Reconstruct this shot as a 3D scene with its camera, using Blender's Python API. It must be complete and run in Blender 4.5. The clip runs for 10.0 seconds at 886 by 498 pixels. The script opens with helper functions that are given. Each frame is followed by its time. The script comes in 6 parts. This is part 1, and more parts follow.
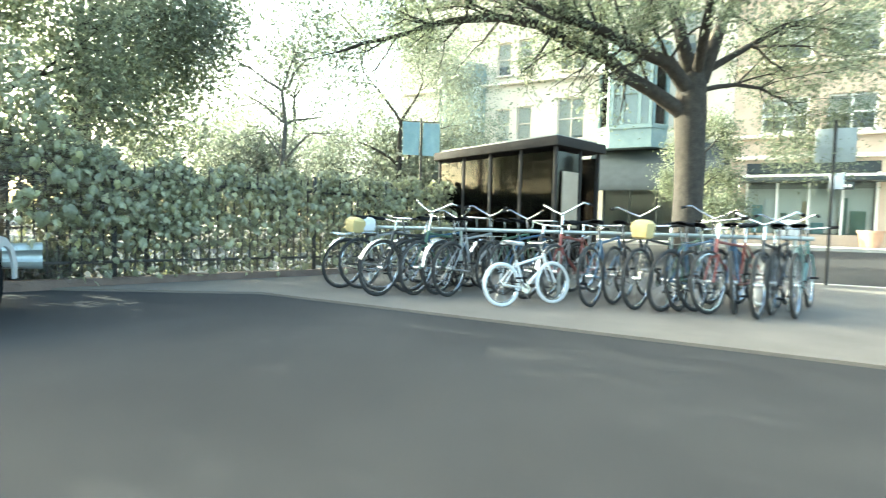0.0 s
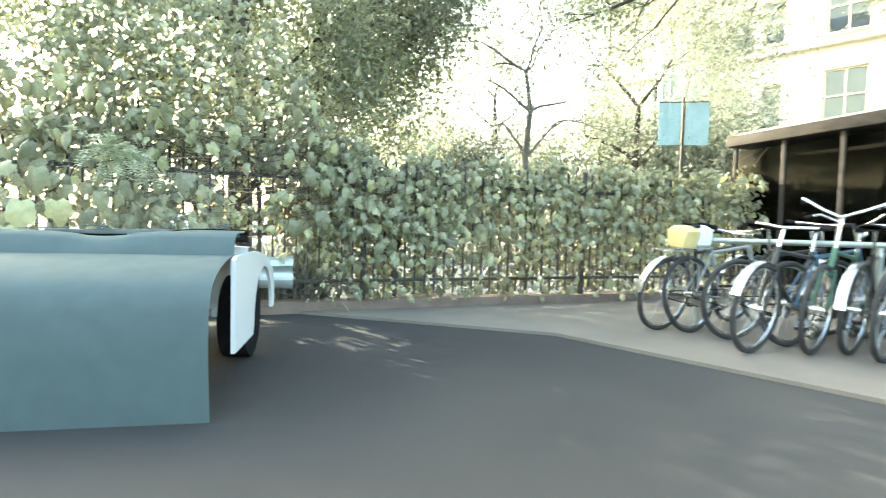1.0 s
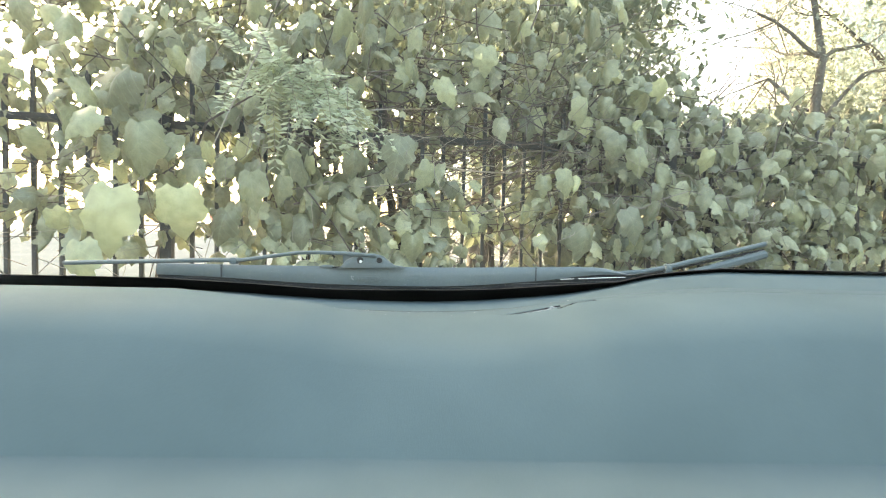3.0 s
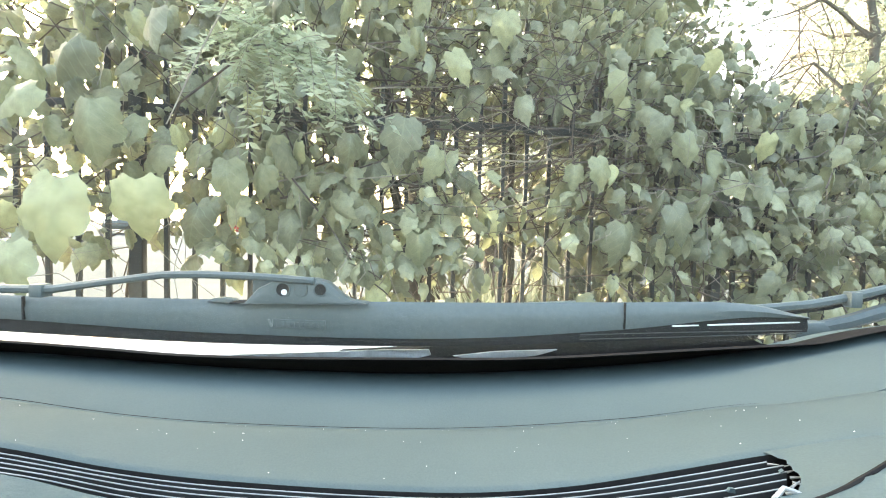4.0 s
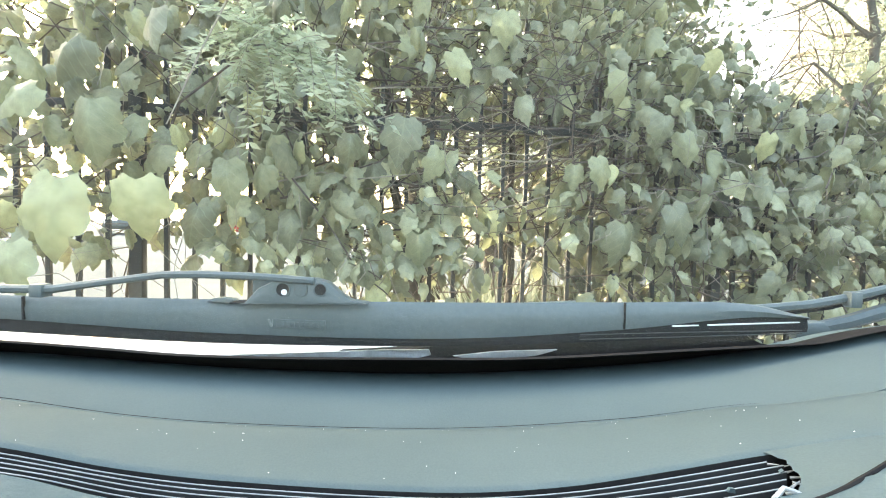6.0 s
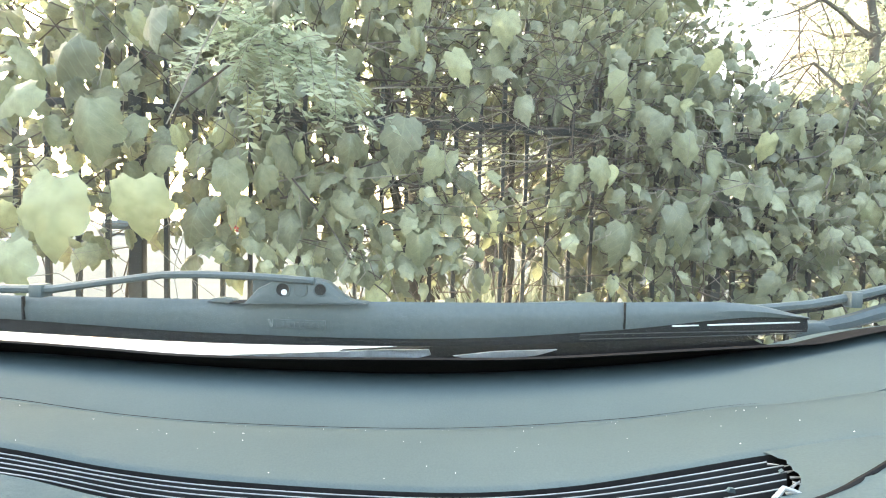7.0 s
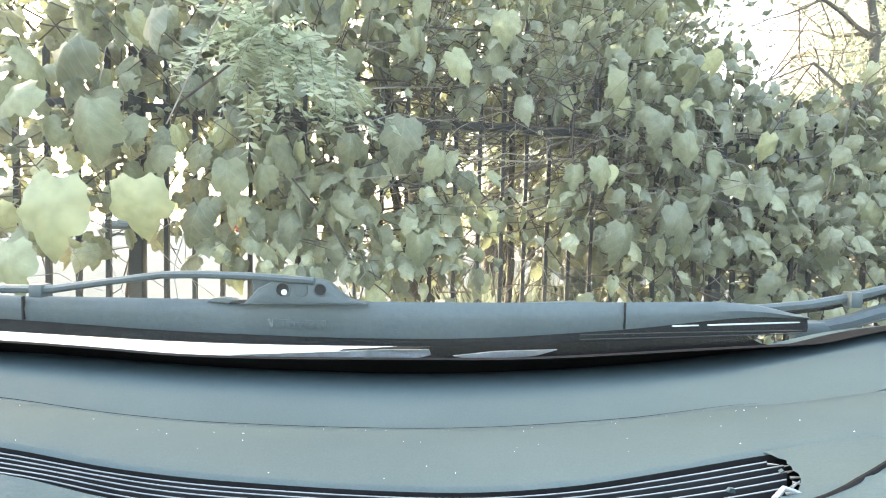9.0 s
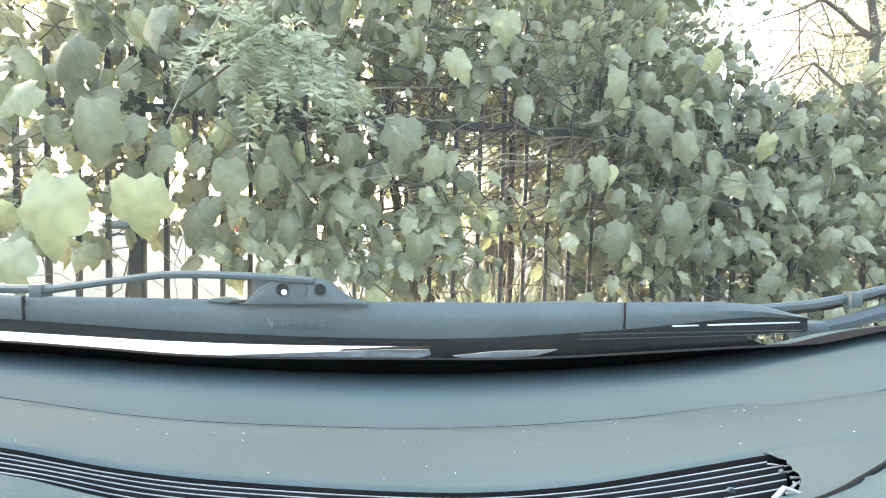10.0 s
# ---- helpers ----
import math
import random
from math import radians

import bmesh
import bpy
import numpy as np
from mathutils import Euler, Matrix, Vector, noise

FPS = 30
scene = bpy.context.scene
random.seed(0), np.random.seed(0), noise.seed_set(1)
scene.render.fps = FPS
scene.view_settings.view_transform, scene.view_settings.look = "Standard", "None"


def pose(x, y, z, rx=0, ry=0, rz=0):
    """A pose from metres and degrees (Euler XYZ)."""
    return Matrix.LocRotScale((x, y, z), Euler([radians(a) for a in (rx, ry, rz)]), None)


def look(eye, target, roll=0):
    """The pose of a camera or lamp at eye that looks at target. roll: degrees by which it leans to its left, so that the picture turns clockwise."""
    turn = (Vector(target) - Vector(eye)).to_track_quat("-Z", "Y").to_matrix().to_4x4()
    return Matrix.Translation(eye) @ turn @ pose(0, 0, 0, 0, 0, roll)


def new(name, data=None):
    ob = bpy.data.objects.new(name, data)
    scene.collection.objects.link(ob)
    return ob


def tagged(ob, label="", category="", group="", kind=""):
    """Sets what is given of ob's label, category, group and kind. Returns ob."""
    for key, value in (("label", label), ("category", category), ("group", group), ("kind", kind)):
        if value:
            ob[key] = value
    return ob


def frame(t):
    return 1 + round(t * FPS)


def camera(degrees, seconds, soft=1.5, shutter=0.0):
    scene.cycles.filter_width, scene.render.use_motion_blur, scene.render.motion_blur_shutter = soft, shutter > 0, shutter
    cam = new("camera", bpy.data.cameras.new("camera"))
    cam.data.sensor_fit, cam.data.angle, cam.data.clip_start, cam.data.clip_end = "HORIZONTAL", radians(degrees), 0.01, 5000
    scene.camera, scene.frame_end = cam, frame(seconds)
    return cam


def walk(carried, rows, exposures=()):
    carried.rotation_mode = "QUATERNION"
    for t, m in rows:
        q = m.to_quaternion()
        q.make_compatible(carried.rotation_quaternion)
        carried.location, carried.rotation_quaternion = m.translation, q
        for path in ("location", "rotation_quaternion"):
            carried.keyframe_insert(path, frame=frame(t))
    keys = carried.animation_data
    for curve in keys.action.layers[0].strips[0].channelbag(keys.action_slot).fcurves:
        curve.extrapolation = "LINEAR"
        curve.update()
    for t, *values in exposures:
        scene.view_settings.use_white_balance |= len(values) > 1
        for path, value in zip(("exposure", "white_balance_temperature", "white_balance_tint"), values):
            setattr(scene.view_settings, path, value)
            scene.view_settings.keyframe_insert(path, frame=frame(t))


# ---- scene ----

# ---- camera and path ----
cam = camera(84.0, 10.0, soft=1.05, shutter=0.2)
PATH = [
    (0.0, 2.20, -5.60, -29.2, -2.9), (0.5, 1.87, -4.19, -19.5, -2.85), (1.0, 1.43, -3.02, -10.2, -2.6),
    (1.5, 0.85, -2.18, -4.2, -2.7), (2.0, 0.26, -1.48, -2.9, -2.3), (2.5, -0.02, -0.89, -2.9, -2.3),
    (2.8, -0.03, -0.58, -2.4, -2.4), (3.2, -0.01, -0.22, -1.0, -2.65), (3.7, 0.0, 0.0, 0.0, -2.75),
    (5.0, 0.0, 0.0, 0.0, -2.75), (10.0, 0.0, 0.0, 0.0, -2.75)]
ROLL, EYE = -1.41, 1.0
walk(cam, [(t, pose(x, y, EYE, 90 + p, ROLL, w)) for t, x, y, w, p in PATH],
     exposures=[(0.0, 3.2, 6500, -12), (0.5, 3.55, 6850, -10), (1.0, 3.78, 7350, -6), (1.5, 3.8, 7400, -3), (2.0, 3.60, 7800, -1), (2.5, 3.50, 8150, 2), (4.0, 3.75, 7900, 2), (7.0, 3.75, 7750, 3), (10.0, 3.75, 7400, 5)])

# ---- world and sun ----
world = bpy.data.worlds.new("sky")
scene.world = world
world.use_nodes = True
wn = world.node_tree.nodes
sky = wn.new("ShaderNodeTexSky")
sky.sky_type, sky.sun_disc = "NISHITA", False
sky.sun_elevation, sky.sun_rotation = radians(25.8), radians(-36.9)
sky.air_density, sky.dust_density, sky.ozone_density = 1.0, 6.0, 1.0
world.node_tree.links.new(sky.outputs[0], wn["Background"].inputs[0])
wn["Background"].inputs[1].default_value = 0.15
SUN_DIR = Vector((-0.57, 0.76, 0.46)).normalized()
sun = new("sun", bpy.data.lights.new("sun", "SUN"))
sun.data.energy, sun.data.angle, sun.data.color = 2.5, radians(0.6), (1.0, 0.95, 0.87)
sun.matrix_world = look(SUN_DIR * 60, (0, 0, 0))

# ---- materials ----


def nodes(name):
    m = bpy.data.materials.new(name)
    m.use_nodes = True
    n = m.node_tree.nodes
    return m, n, m.node_tree.links, n["Principled BSDF"]


def ramp(n, l, src, stops):
    r = n.new("ShaderNodeValToRGB")
    e = r.color_ramp.elements
    while len(e) < len(stops):
        e.new(0.5)
    for k, (p, c) in enumerate(stops):
        e[k].position, e[k].color = p, (*c, 1)
    l.new(src, r.inputs[0])
    return r


def surface(name, a, b, scale=8.0, rough=0.7, metal=0.0, bump=0.15, fine=60.0, spread=0.0, spec=0.5):
    """Two-scale noise between the colours a and b, with fine relief; spread: variation from object to object."""
    m, n, l, s = nodes(name)
    co = n.new("ShaderNodeTexCoord")
    big, small = n.new("ShaderNodeTexNoise"), n.new("ShaderNodeTexNoise")
    for tex, sc in ((big, scale), (small, fine)):
        tex.inputs["Scale"].default_value = sc
        tex.inputs["Detail"].default_value = 5
        l.new(co.outputs["Object"], tex.inputs["Vector"])
    mixv = n.new("ShaderNodeMath")
    mixv.operation = "MULTIPLY_ADD"
    l.new(small.outputs[0], mixv.inputs[0])
    mixv.inputs[1].default_value = 0.4
    half = n.new("ShaderNodeMath")
    half.operation = "MULTIPLY"
    l.new(big.outputs[0], half.inputs[0])
    half.inputs[1].default_value = 0.6
    l.new(half.outputs[0], mixv.inputs[2])
    r = ramp(n, l, mixv.outputs[0], [(0.32, a), (0.68, b)])
    out = r.outputs[0]
    if spread:
        info, hsv = n.new("ShaderNodeObjectInfo"), n.new("ShaderNodeHueSaturation")
        mp = n.new("ShaderNodeMapRange")
        mp.inputs[3].default_value, mp.inputs[4].default_value = 1 - spread, 1 + spread
        l.new(info.outputs["Random"], mp.inputs[0])
        l.new(mp.outputs[0], hsv.inputs["Value"])
        l.new(out, hsv.inputs["Color"])
        out = hsv.outputs[0]
    l.new(out, s.inputs["Base Color"])
    s.inputs["Roughness"].default_value, s.inputs["Metallic"].default_value = rough, metal
    s.inputs["Specular IOR Level"].default_value = spec
    if bump:
        bp = n.new("ShaderNodeBump")
        bp.inputs["Strength"].default_value, bp.inputs["Distance"].default_value = bump, 0.004
        l.new(small.outputs[0], bp.inputs["Height"])
        l.new(bp.outputs[0], s.inputs["Normal"])
    return m


def leaf_material(name, stops, per_object=False, glow=0.45):
    m, n, l, s = nodes(name)
    if per_object:
        rnd = n.new("ShaderNodeObjectInfo").outputs["Random"]
    else:
        rnd = n.new("ShaderNodeNewGeometry").outputs["Random Per Island"]
    r = ramp(n, l, rnd, stops)
    tex, mul = n.new("ShaderNodeTexNoise"), n.new("ShaderNodeMix")
    co = n.new("ShaderNodeTexCoord")
    l.new(co.outputs["Object"], tex.inputs["Vector"])
    tex.inputs["Scale"].default_value = 5 if per_object else 45
    mul.data_type, mul.blend_type = "RGBA", "OVERLAY"
    mul.inputs[0].default_value = 0.35
    l.new(r.outputs[0], mul.inputs[6])
    l.new(tex.outputs[0], mul.inputs[7])
    # veins: a pale midrib and slanting side ribs
    at_, sep = n.new("ShaderNodeAttribute"), n.new("ShaderNodeSeparateXYZ")
    at_.attribute_name = "leaf"
    l.new(at_.outputs["Vector"], sep.inputs[0])

    def op(kind, a, b=None):
        q = n.new("ShaderNodeMath")
        q.operation = kind
        for k, v in enumerate((a, b)):
            if v is None:
                continue
            if isinstance(v, float):
                q.inputs[k].default_value = v
            else:
                l.new(v, q.inputs[k])
        return q.outputs[0]
    ax = op("ABSOLUTE", sep.outputs[0])
    rib = op("LESS_THAN", ax, 0.014)
    side = op("GREATER_THAN", op("SINE", op("MULTIPLY", op("SUBTRACT", sep.outputs[1], op("MULTIPLY", ax, 0.9)), 30.0)), 0.93)
    vein = op("MULTIPLY", op("MAXIMUM", rib, side), 0.12)
    pale = n.new("ShaderNodeMix")
    pale.data_type = "RGBA"
    l.new(vein, pale.inputs[0])
    l.new(mul.outputs[2], pale.inputs[6])
    pale.inputs[7].default_value = (0.42, 0.44, 0.28, 1)
    mul = pale
    l.new(mul.outputs[2], s.inputs["Base Color"])
    s.inputs["Roughness"].default_value = 0.42
    tr, mx = n.new("ShaderNodeBsdfTranslucent"), n.new("ShaderNodeMixShader")
    warm = n.new("ShaderNodeMix")
    warm.data_type, warm.blend_type = "RGBA", "MULTIPLY"
    warm.inputs[0].default_value = 1
    l.new(mul.outputs[2], warm.inputs[6])
    warm.inputs[7].default_value = (1.15, 1.25, 1.16, 1)
    l.new(warm.outputs[2], tr.inputs[0])
    mx.inputs[0].default_value = glow
    l.new(s.outputs[0], mx.inputs[1])
    l.new(tr.outputs[0], mx.inputs[2])
    l.new(mx.outputs[0], n["Material Output"].inputs[0])
    return m


def glass(name, tint=(0.9, 0.95, 0.93), rough=0.02, clear=0.75, ior=1.5):
    """A thin pane: mostly clear, with a mirror-like gloss."""
    m, n, l, s = nodes(name)
    t, g, mx, fr = (n.new("ShaderNodeBsdfTransparent"), n.new("ShaderNodeBsdfGlossy"),
                    n.new("ShaderNodeMixShader"), n.new("ShaderNodeFresnel"))
    t.inputs[0].default_value = (*[c * clear for c in tint], 1)
    g.inputs["Roughness"].default_value = rough
    fr.inputs[0].default_value = ior
    l.new(fr.outputs[0], mx.inputs[0])
    l.new(t.outputs[0], mx.inputs[1])
    l.new(g.outputs[0], mx.inputs[2])
    l.new(mx.outputs[0], n["Material Output"].inputs[0])
    return m


ASPHALT = surface("asphalt", (0.036, 0.036, 0.037), (0.066, 0.065, 0.063), 0.35, 0.95, 0, 0.9, 240, 0, 0.08)
LOT = surface("lot_asphalt", (0.056, 0.064, 0.072), (0.088, 0.099, 0.110), 0.5, 1.0, 0, 0.3, 60, 0, 0.0)
PAVING = surface("paving", (0.115, 0.10, 0.085), (0.18, 0.16, 0.135), 1.2, 0.9, 0, 0.4, 70, 0.1)
KERB = surface("kerb_stone", (0.30, 0.29, 0.27), (0.42, 0.41, 0.38), 3, 0.85, 0, 0.3, 60)
IRON = surface("black_iron", (0.02, 0.02, 0.02), (0.045, 0.043, 0.04), 9, 0.55, 0.2, 0.2, 150)
GALV = surface("galvanised_steel", (0.36, 0.40, 0.39), (0.50, 0.54, 0.52), 5, 0.45, 0.6, 0.1, 90)
DASH = surface("dash_plastic", (0.074, 0.100, 0.103), (0.092, 0.122, 0.126), 9, 0.85, 0, 0.12, 900, 0, 0.12)
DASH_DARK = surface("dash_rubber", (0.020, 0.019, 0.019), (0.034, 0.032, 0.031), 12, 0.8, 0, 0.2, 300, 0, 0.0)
VENT_GREY = surface("vent_plastic", (0.034, 0.034, 0.034), (0.052, 0.052, 0.051), 14, 0.7, 0, 0.1, 200, 0, 0.1)
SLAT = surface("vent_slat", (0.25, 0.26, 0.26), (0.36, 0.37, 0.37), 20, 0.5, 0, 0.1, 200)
WIPER = surface("wiper_plastic", (0.060, 0.080, 0.083), (0.089, 0.112, 0.115), 14, 0.45, 0, 0.12, 260)
RUBBER = surface("rubber", (0.015, 0.015, 0.016), (0.026, 0.026, 0.028), 12, 0.8, 0, 0.2, 200, 0, 0.0)
# tyre black lightened: the haze over the bicycles is put into the colour
TYRE = surface("hazed_tyre", (0.035, 0.035, 0.036), (0.065, 0.064, 0.062), 10, 0.9, 0, 0.3, 120, 0, 0.1)
WHITE_PAINT = surface("white_car_paint", (0.76, 0.77, 0.77), (0.82, 0.82, 0.82), 2, 0.25, 0, 0, 40)
SILVER = surface("silver_foil", (0.45, 0.48, 0.5), (0.62, 0.64, 0.66), 60, 0.35, 0.7, 0.4, 180)
BARK = surface("bark", (0.030, 0.026, 0.021), (0.076, 0.064, 0.054), 9, 0.95, 0, 0.9, 40)
TWIG = surface("vine_stem", (0.06, 0.047, 0.039), (0.14, 0.108, 0.09), 14, 0.8, 0, 0.3, 90)
# bark lightened in the colour for the bloom of the sky behind
BLOOM_BARK = surface("bloom_bark", (0.085, 0.078, 0.066), (0.17, 0.155, 0.135), 9, 0.95, 0, 0.6, 40)
STEM_GREEN = surface("pale_cane", (0.19, 0.165, 0.13), (0.31, 0.275, 0.22), 14, 0.6, 0, 0.2, 90)
CREAM = surface("cream_brick", (0.49, 0.45, 0.37), (0.61, 0.56, 0.47), 1.5, 0.85, 0, 0.2, 25)
ORANGE_BRICK = surface("orange_brick", (0.42, 0.33, 0.26), (0.53, 0.43, 0.34), 1.5, 0.85, 0, 0.2, 25)
STONE_TRIM = surface("stone_trim", (0.55, 0.50, 0.42), (0.66, 0.61, 0.53), 4, 0.8, 0, 0.2, 40)
TEAL = surface("teal_paint", (0.17, 0.23, 0.225), (0.24, 0.31, 0.30), 4, 0.5, 0, 0.1, 60)
WHITE_TRIM = surface("white_trim", (0.68, 0.68, 0.65), (0.8, 0.8, 0.77), 4, 0.5, 0, 0.1, 60)
DARK_SHOP = surface("dark_shopfront", (0.020, 0.025, 0.025), (0.038, 0.046, 0.045), 3, 0.5, 0, 0.1, 60)
BLIND = surface("window_blind", (0.56, 0.48, 0.37), (0.70, 0.62, 0.50), 3, 0.8, 0, 0.1, 30)
CURTAIN_REFLECTION = surface("curtain_and_reflection", (0.64, 0.64, 0.60), (0.78, 0.77, 0.73), 3, 0.8, 0, 0.2, 14)
SHELTER_BROWN = surface("shelter_brown", (0.034, 0.030, 0.028), (0.058, 0.051, 0.047), 3, 0.85, 0, 0.1, 80, 0, 0.15)
ROOF_FELT = surface("roof_felt", (0.30, 0.29, 0.27), (0.44, 0.42, 0.39), 3, 0.9, 0, 0.3, 50)
CHROME = surface("chrome", (0.62, 0.63, 0.64), (0.74, 0.75, 0.76), 6, 0.22, 1.0, 0, 80)
WHITE_P = surface("white_enamel", (0.70, 0.70, 0.70), (0.80, 0.80, 0.80), 8, 0.35, 0, 0, 80)
YELLOW = surface("yellow_cloth", (0.55, 0.42, 0.17), (0.66, 0.53, 0.26), 14, 0.8, 0, 0.2, 90)
BAG_WHITE = surface("white_plastic_bag", (0.66, 0.68, 0.69), (0.80, 0.82, 0.83), 10, 0.5, 0, 0.5, 30)
CARD = surface("tan_poster", (0.36, 0.28, 0.20), (0.46, 0.37, 0.28), 3, 0.7, 0, 0, 40)
TERRACOTTA = surface("terracotta", (0.40, 0.24, 0.16), (0.52, 0.33, 0.23), 4, 0.85, 0, 0.2, 60)
BRICK_KERB = surface("brick_kerb", (0.14, 0.10, 0.08), (0.23, 0.17, 0.14), 5, 0.9, 0, 0.4, 70)
PANE = glass("window_pane", (0.95, 0.98, 0.97), 0.05, 0.97, 1.5)
SHELTER_GLASS = glass("smoked_glass", (0.46, 0.43, 0.40), 0.08, 0.36, 1.45)
INTERIOR = surface("dim_interior", (0.30, 0.30, 0.28), (0.45, 0.44, 0.40), 1.5, 0.9, 0, 0, 20)
GRASS = leaf_material("grass_blades", [(0.0, (0.115, 0.13, 0.108)), (0.6, (0.20, 0.215, 0.185)), (1.0, (0.31, 0.32, 0.285))], False, 0.2)
VINE_LEAF = leaf_material("vine_leaf", [(0.0, (0.158, 0.161, 0.104)), (0.5, (0.248, 0.249, 0.158)), (0.88, (0.334, 0.332, 0.206)), (1.0, (0.47, 0.458, 0.285))], False, 0.16)
VINE_LEAF_ONE = leaf_material("vine_leaf_single", [(0.0, (0.168, 0.172, 0.110)), (0.55, (0.256, 0.260, 0.150)), (0.88, (0.348, 0.348, 0.195)), (1.0, (0.51, 0.50, 0.27))], True, 0.20)
TREE_LEAF = leaf_material("tree_leaf", [(0.0, (0.130, 0.142, 0.098)), (0.5, (0.210, 0.222, 0.155)), (1.0, (0.32, 0.328, 0.230))], False, 0.50)
SMALL_LEAF = leaf_material("small_leaf", [(0.0, (0.150, 0.156, 0.126)), (0.5, (0.235, 0.242, 0.198)), (1.0, (0.34, 0.345, 0.285))], False, 0.50)
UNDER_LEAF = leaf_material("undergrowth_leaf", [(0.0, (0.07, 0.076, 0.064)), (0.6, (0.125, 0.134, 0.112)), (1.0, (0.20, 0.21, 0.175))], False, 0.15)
PAINTS = {}


def paint(key, c, rough=0.35):
    if key not in PAINTS:
        PAINTS[key] = surface(key + "_paint", tuple(v * 0.85 for v in c), tuple(min(1, v * 1.12) for v in c), 6, rough, 0, 0, 60)
    return PAINTS[key]


# ---- mesh helpers ----


def thing(name, m=None, label="", category="", group="", kind=""):
    ob = new(name)
    ob.empty_display_size = 0.1
    if m is not None:
        ob.matrix_world = m
    return tagged(ob, label, category, group, kind)


def finish(bm, name, mat, smooth=True):
    me = bpy.data.meshes.new(name)
    bm.to_mesh(me)
    bm.free()
    me.materials.append(mat)
    if smooth:
        me.polygons.foreach_set("use_smooth", [True] * len(me.polygons))
        me.set_sharp_from_angle(angle=radians(38))
    return me


def part(name, bm, mat, parent=None, label="", smooth=True):
    """One mesh object from a bmesh (or from a ready mesh), under parent."""
    me = bm if isinstance(bm, bpy.types.Mesh) else finish(bm, name, mat, smooth)
    ob = new(name, me)
    ob.parent = parent
    return tagged(ob, label)


def box(bm, sx, sy, sz, m=None, bevel=0.0):
    r = bmesh.ops.create_cube(bm, size=1)
    vs = r["verts"]
    bmesh.ops.scale(bm, vec=(sx, sy, sz), verts=vs)
    if bevel:
        es = list({e for v in vs for e in v.link_edges})
        out = bmesh.ops.bevel(bm, geom=es, offset=bevel, segments=2, affect="EDGES", profile=0.5)
        vs = list({v for f in out["faces"] for v in f.verts} | {v for v in vs if v.is_valid})
    if m is not None:
        bmesh.ops.transform(bm, matrix=m, verts=vs)
    return vs


def at(x, y, z):
    return Matrix.Translation((x, y, z))


def boxm(sx, sy, sz, m=None, bevel=0.0):
    bm = bmesh.new()
    box(bm, sx, sy, sz, m, bevel)
    return bm


def tube(bm, pts, r, seg=8, closed=False):
    """A round tube along pts; r: one radius, or one for each point."""
    pts = [Vector(p) for p in pts]
    n = len(pts)
    rad = r if isinstance(r, (list, tuple)) else [r] * n
    rings, up = [], Vector((0.13, 0.29, 0.95))
    for i, p in enumerate(pts):
        a = pts[(i - 1) % n] if closed or i else p
        b = pts[(i + 1) % n] if closed or i < n - 1 else p
        d = (b - a).normalized()
        if abs(d.dot(up)) > 0.98:
            up = Vector((0.9, 0.3, 0.1))
        u = d.cross(up).normalized()
        v = d.cross(u)
        rings.append([bm.verts.new(p + (u * math.cos(k) + v * math.sin(k)) * rad[i])
                      for k in (2 * math.pi * j / seg for j in range(seg))])
    m = n if closed else n - 1
    for i in range(m):
        A, B = rings[i], rings[(i + 1) % n]
        for j in range(seg):
            bm.faces.new((A[j], A[(j + 1) % seg], B[(j + 1) % seg], B[j]))
    if not closed:
        bm.faces.new(rings[0][::-1])
        bm.faces.new(rings[-1])
    bmesh.ops.recalc_face_normals(bm, faces=bm.faces)


def tubem(pts, r, seg=8, closed=False):
    bm = bmesh.new()
    tube(bm, pts, r, seg, closed)
    return bm


def disc(bm, r, h, m, seg=20):
    bmesh.ops.create_cone(bm, cap_ends=True, segments=seg, radius1=r, radius2=r, depth=h, matrix=m)


def extrude_outline(pts, depth, m=None, bevel=0.0):
    """A plate: an outline of (x, z) points, depth along y."""
    bm = bmesh.new()
    vs = [bm.verts.new((x, -depth / 2, z)) for x, z in pts]
    f = bm.faces.new(vs)
    r = bmesh.ops.extrude_face_region(bm, geom=[f])
    bmesh.ops.translate(bm, vec=(0, depth, 0), verts=[v for v in r["geom"] if isinstance(v, bmesh.types.BMVert)])
    bmesh.ops.recalc_face_normals(bm, faces=bm.faces)
    if bevel:
        bmesh.ops.bevel(bm, geom=list(bm.edges), offset=bevel, segments=2, affect="EDGES", profile=0.5)
    if m is not None:
        bmesh.ops.transform(bm, matrix=m, verts=bm.verts)
    return bm


def curve_z(ctrl):
    """A smooth height over x from (x, z) pairs, flat beyond the ends."""
    xs, zs = [c[0] for c in ctrl], [c[1] for c in ctrl]

    def value(x):
        if x <= xs[0]:
            return zs[0]
        if x >= xs[-1]:
            return zs[-1]
        k = max(i for i in range(len(xs) - 1) if xs[i] <= x)
        sl = [0.0] * len(xs)
        for i in range(len(xs)):
            a, b = max(i - 1, 0), min(i + 1, len(xs) - 1)
            sl[i] = (zs[b] - zs[a]) / (xs[b] - xs[a])
        h = xs[k + 1] - xs[k]
        t = (x - xs[k]) / h
        return ((2 * t**3 - 3 * t**2 + 1) * zs[k] + (t**3 - 2 * t**2 + t) * h * sl[k]
                + (3 * t**2 - 2 * t**3) * zs[k + 1] + (t**3 - t**2) * h * sl[k + 1])
    return value


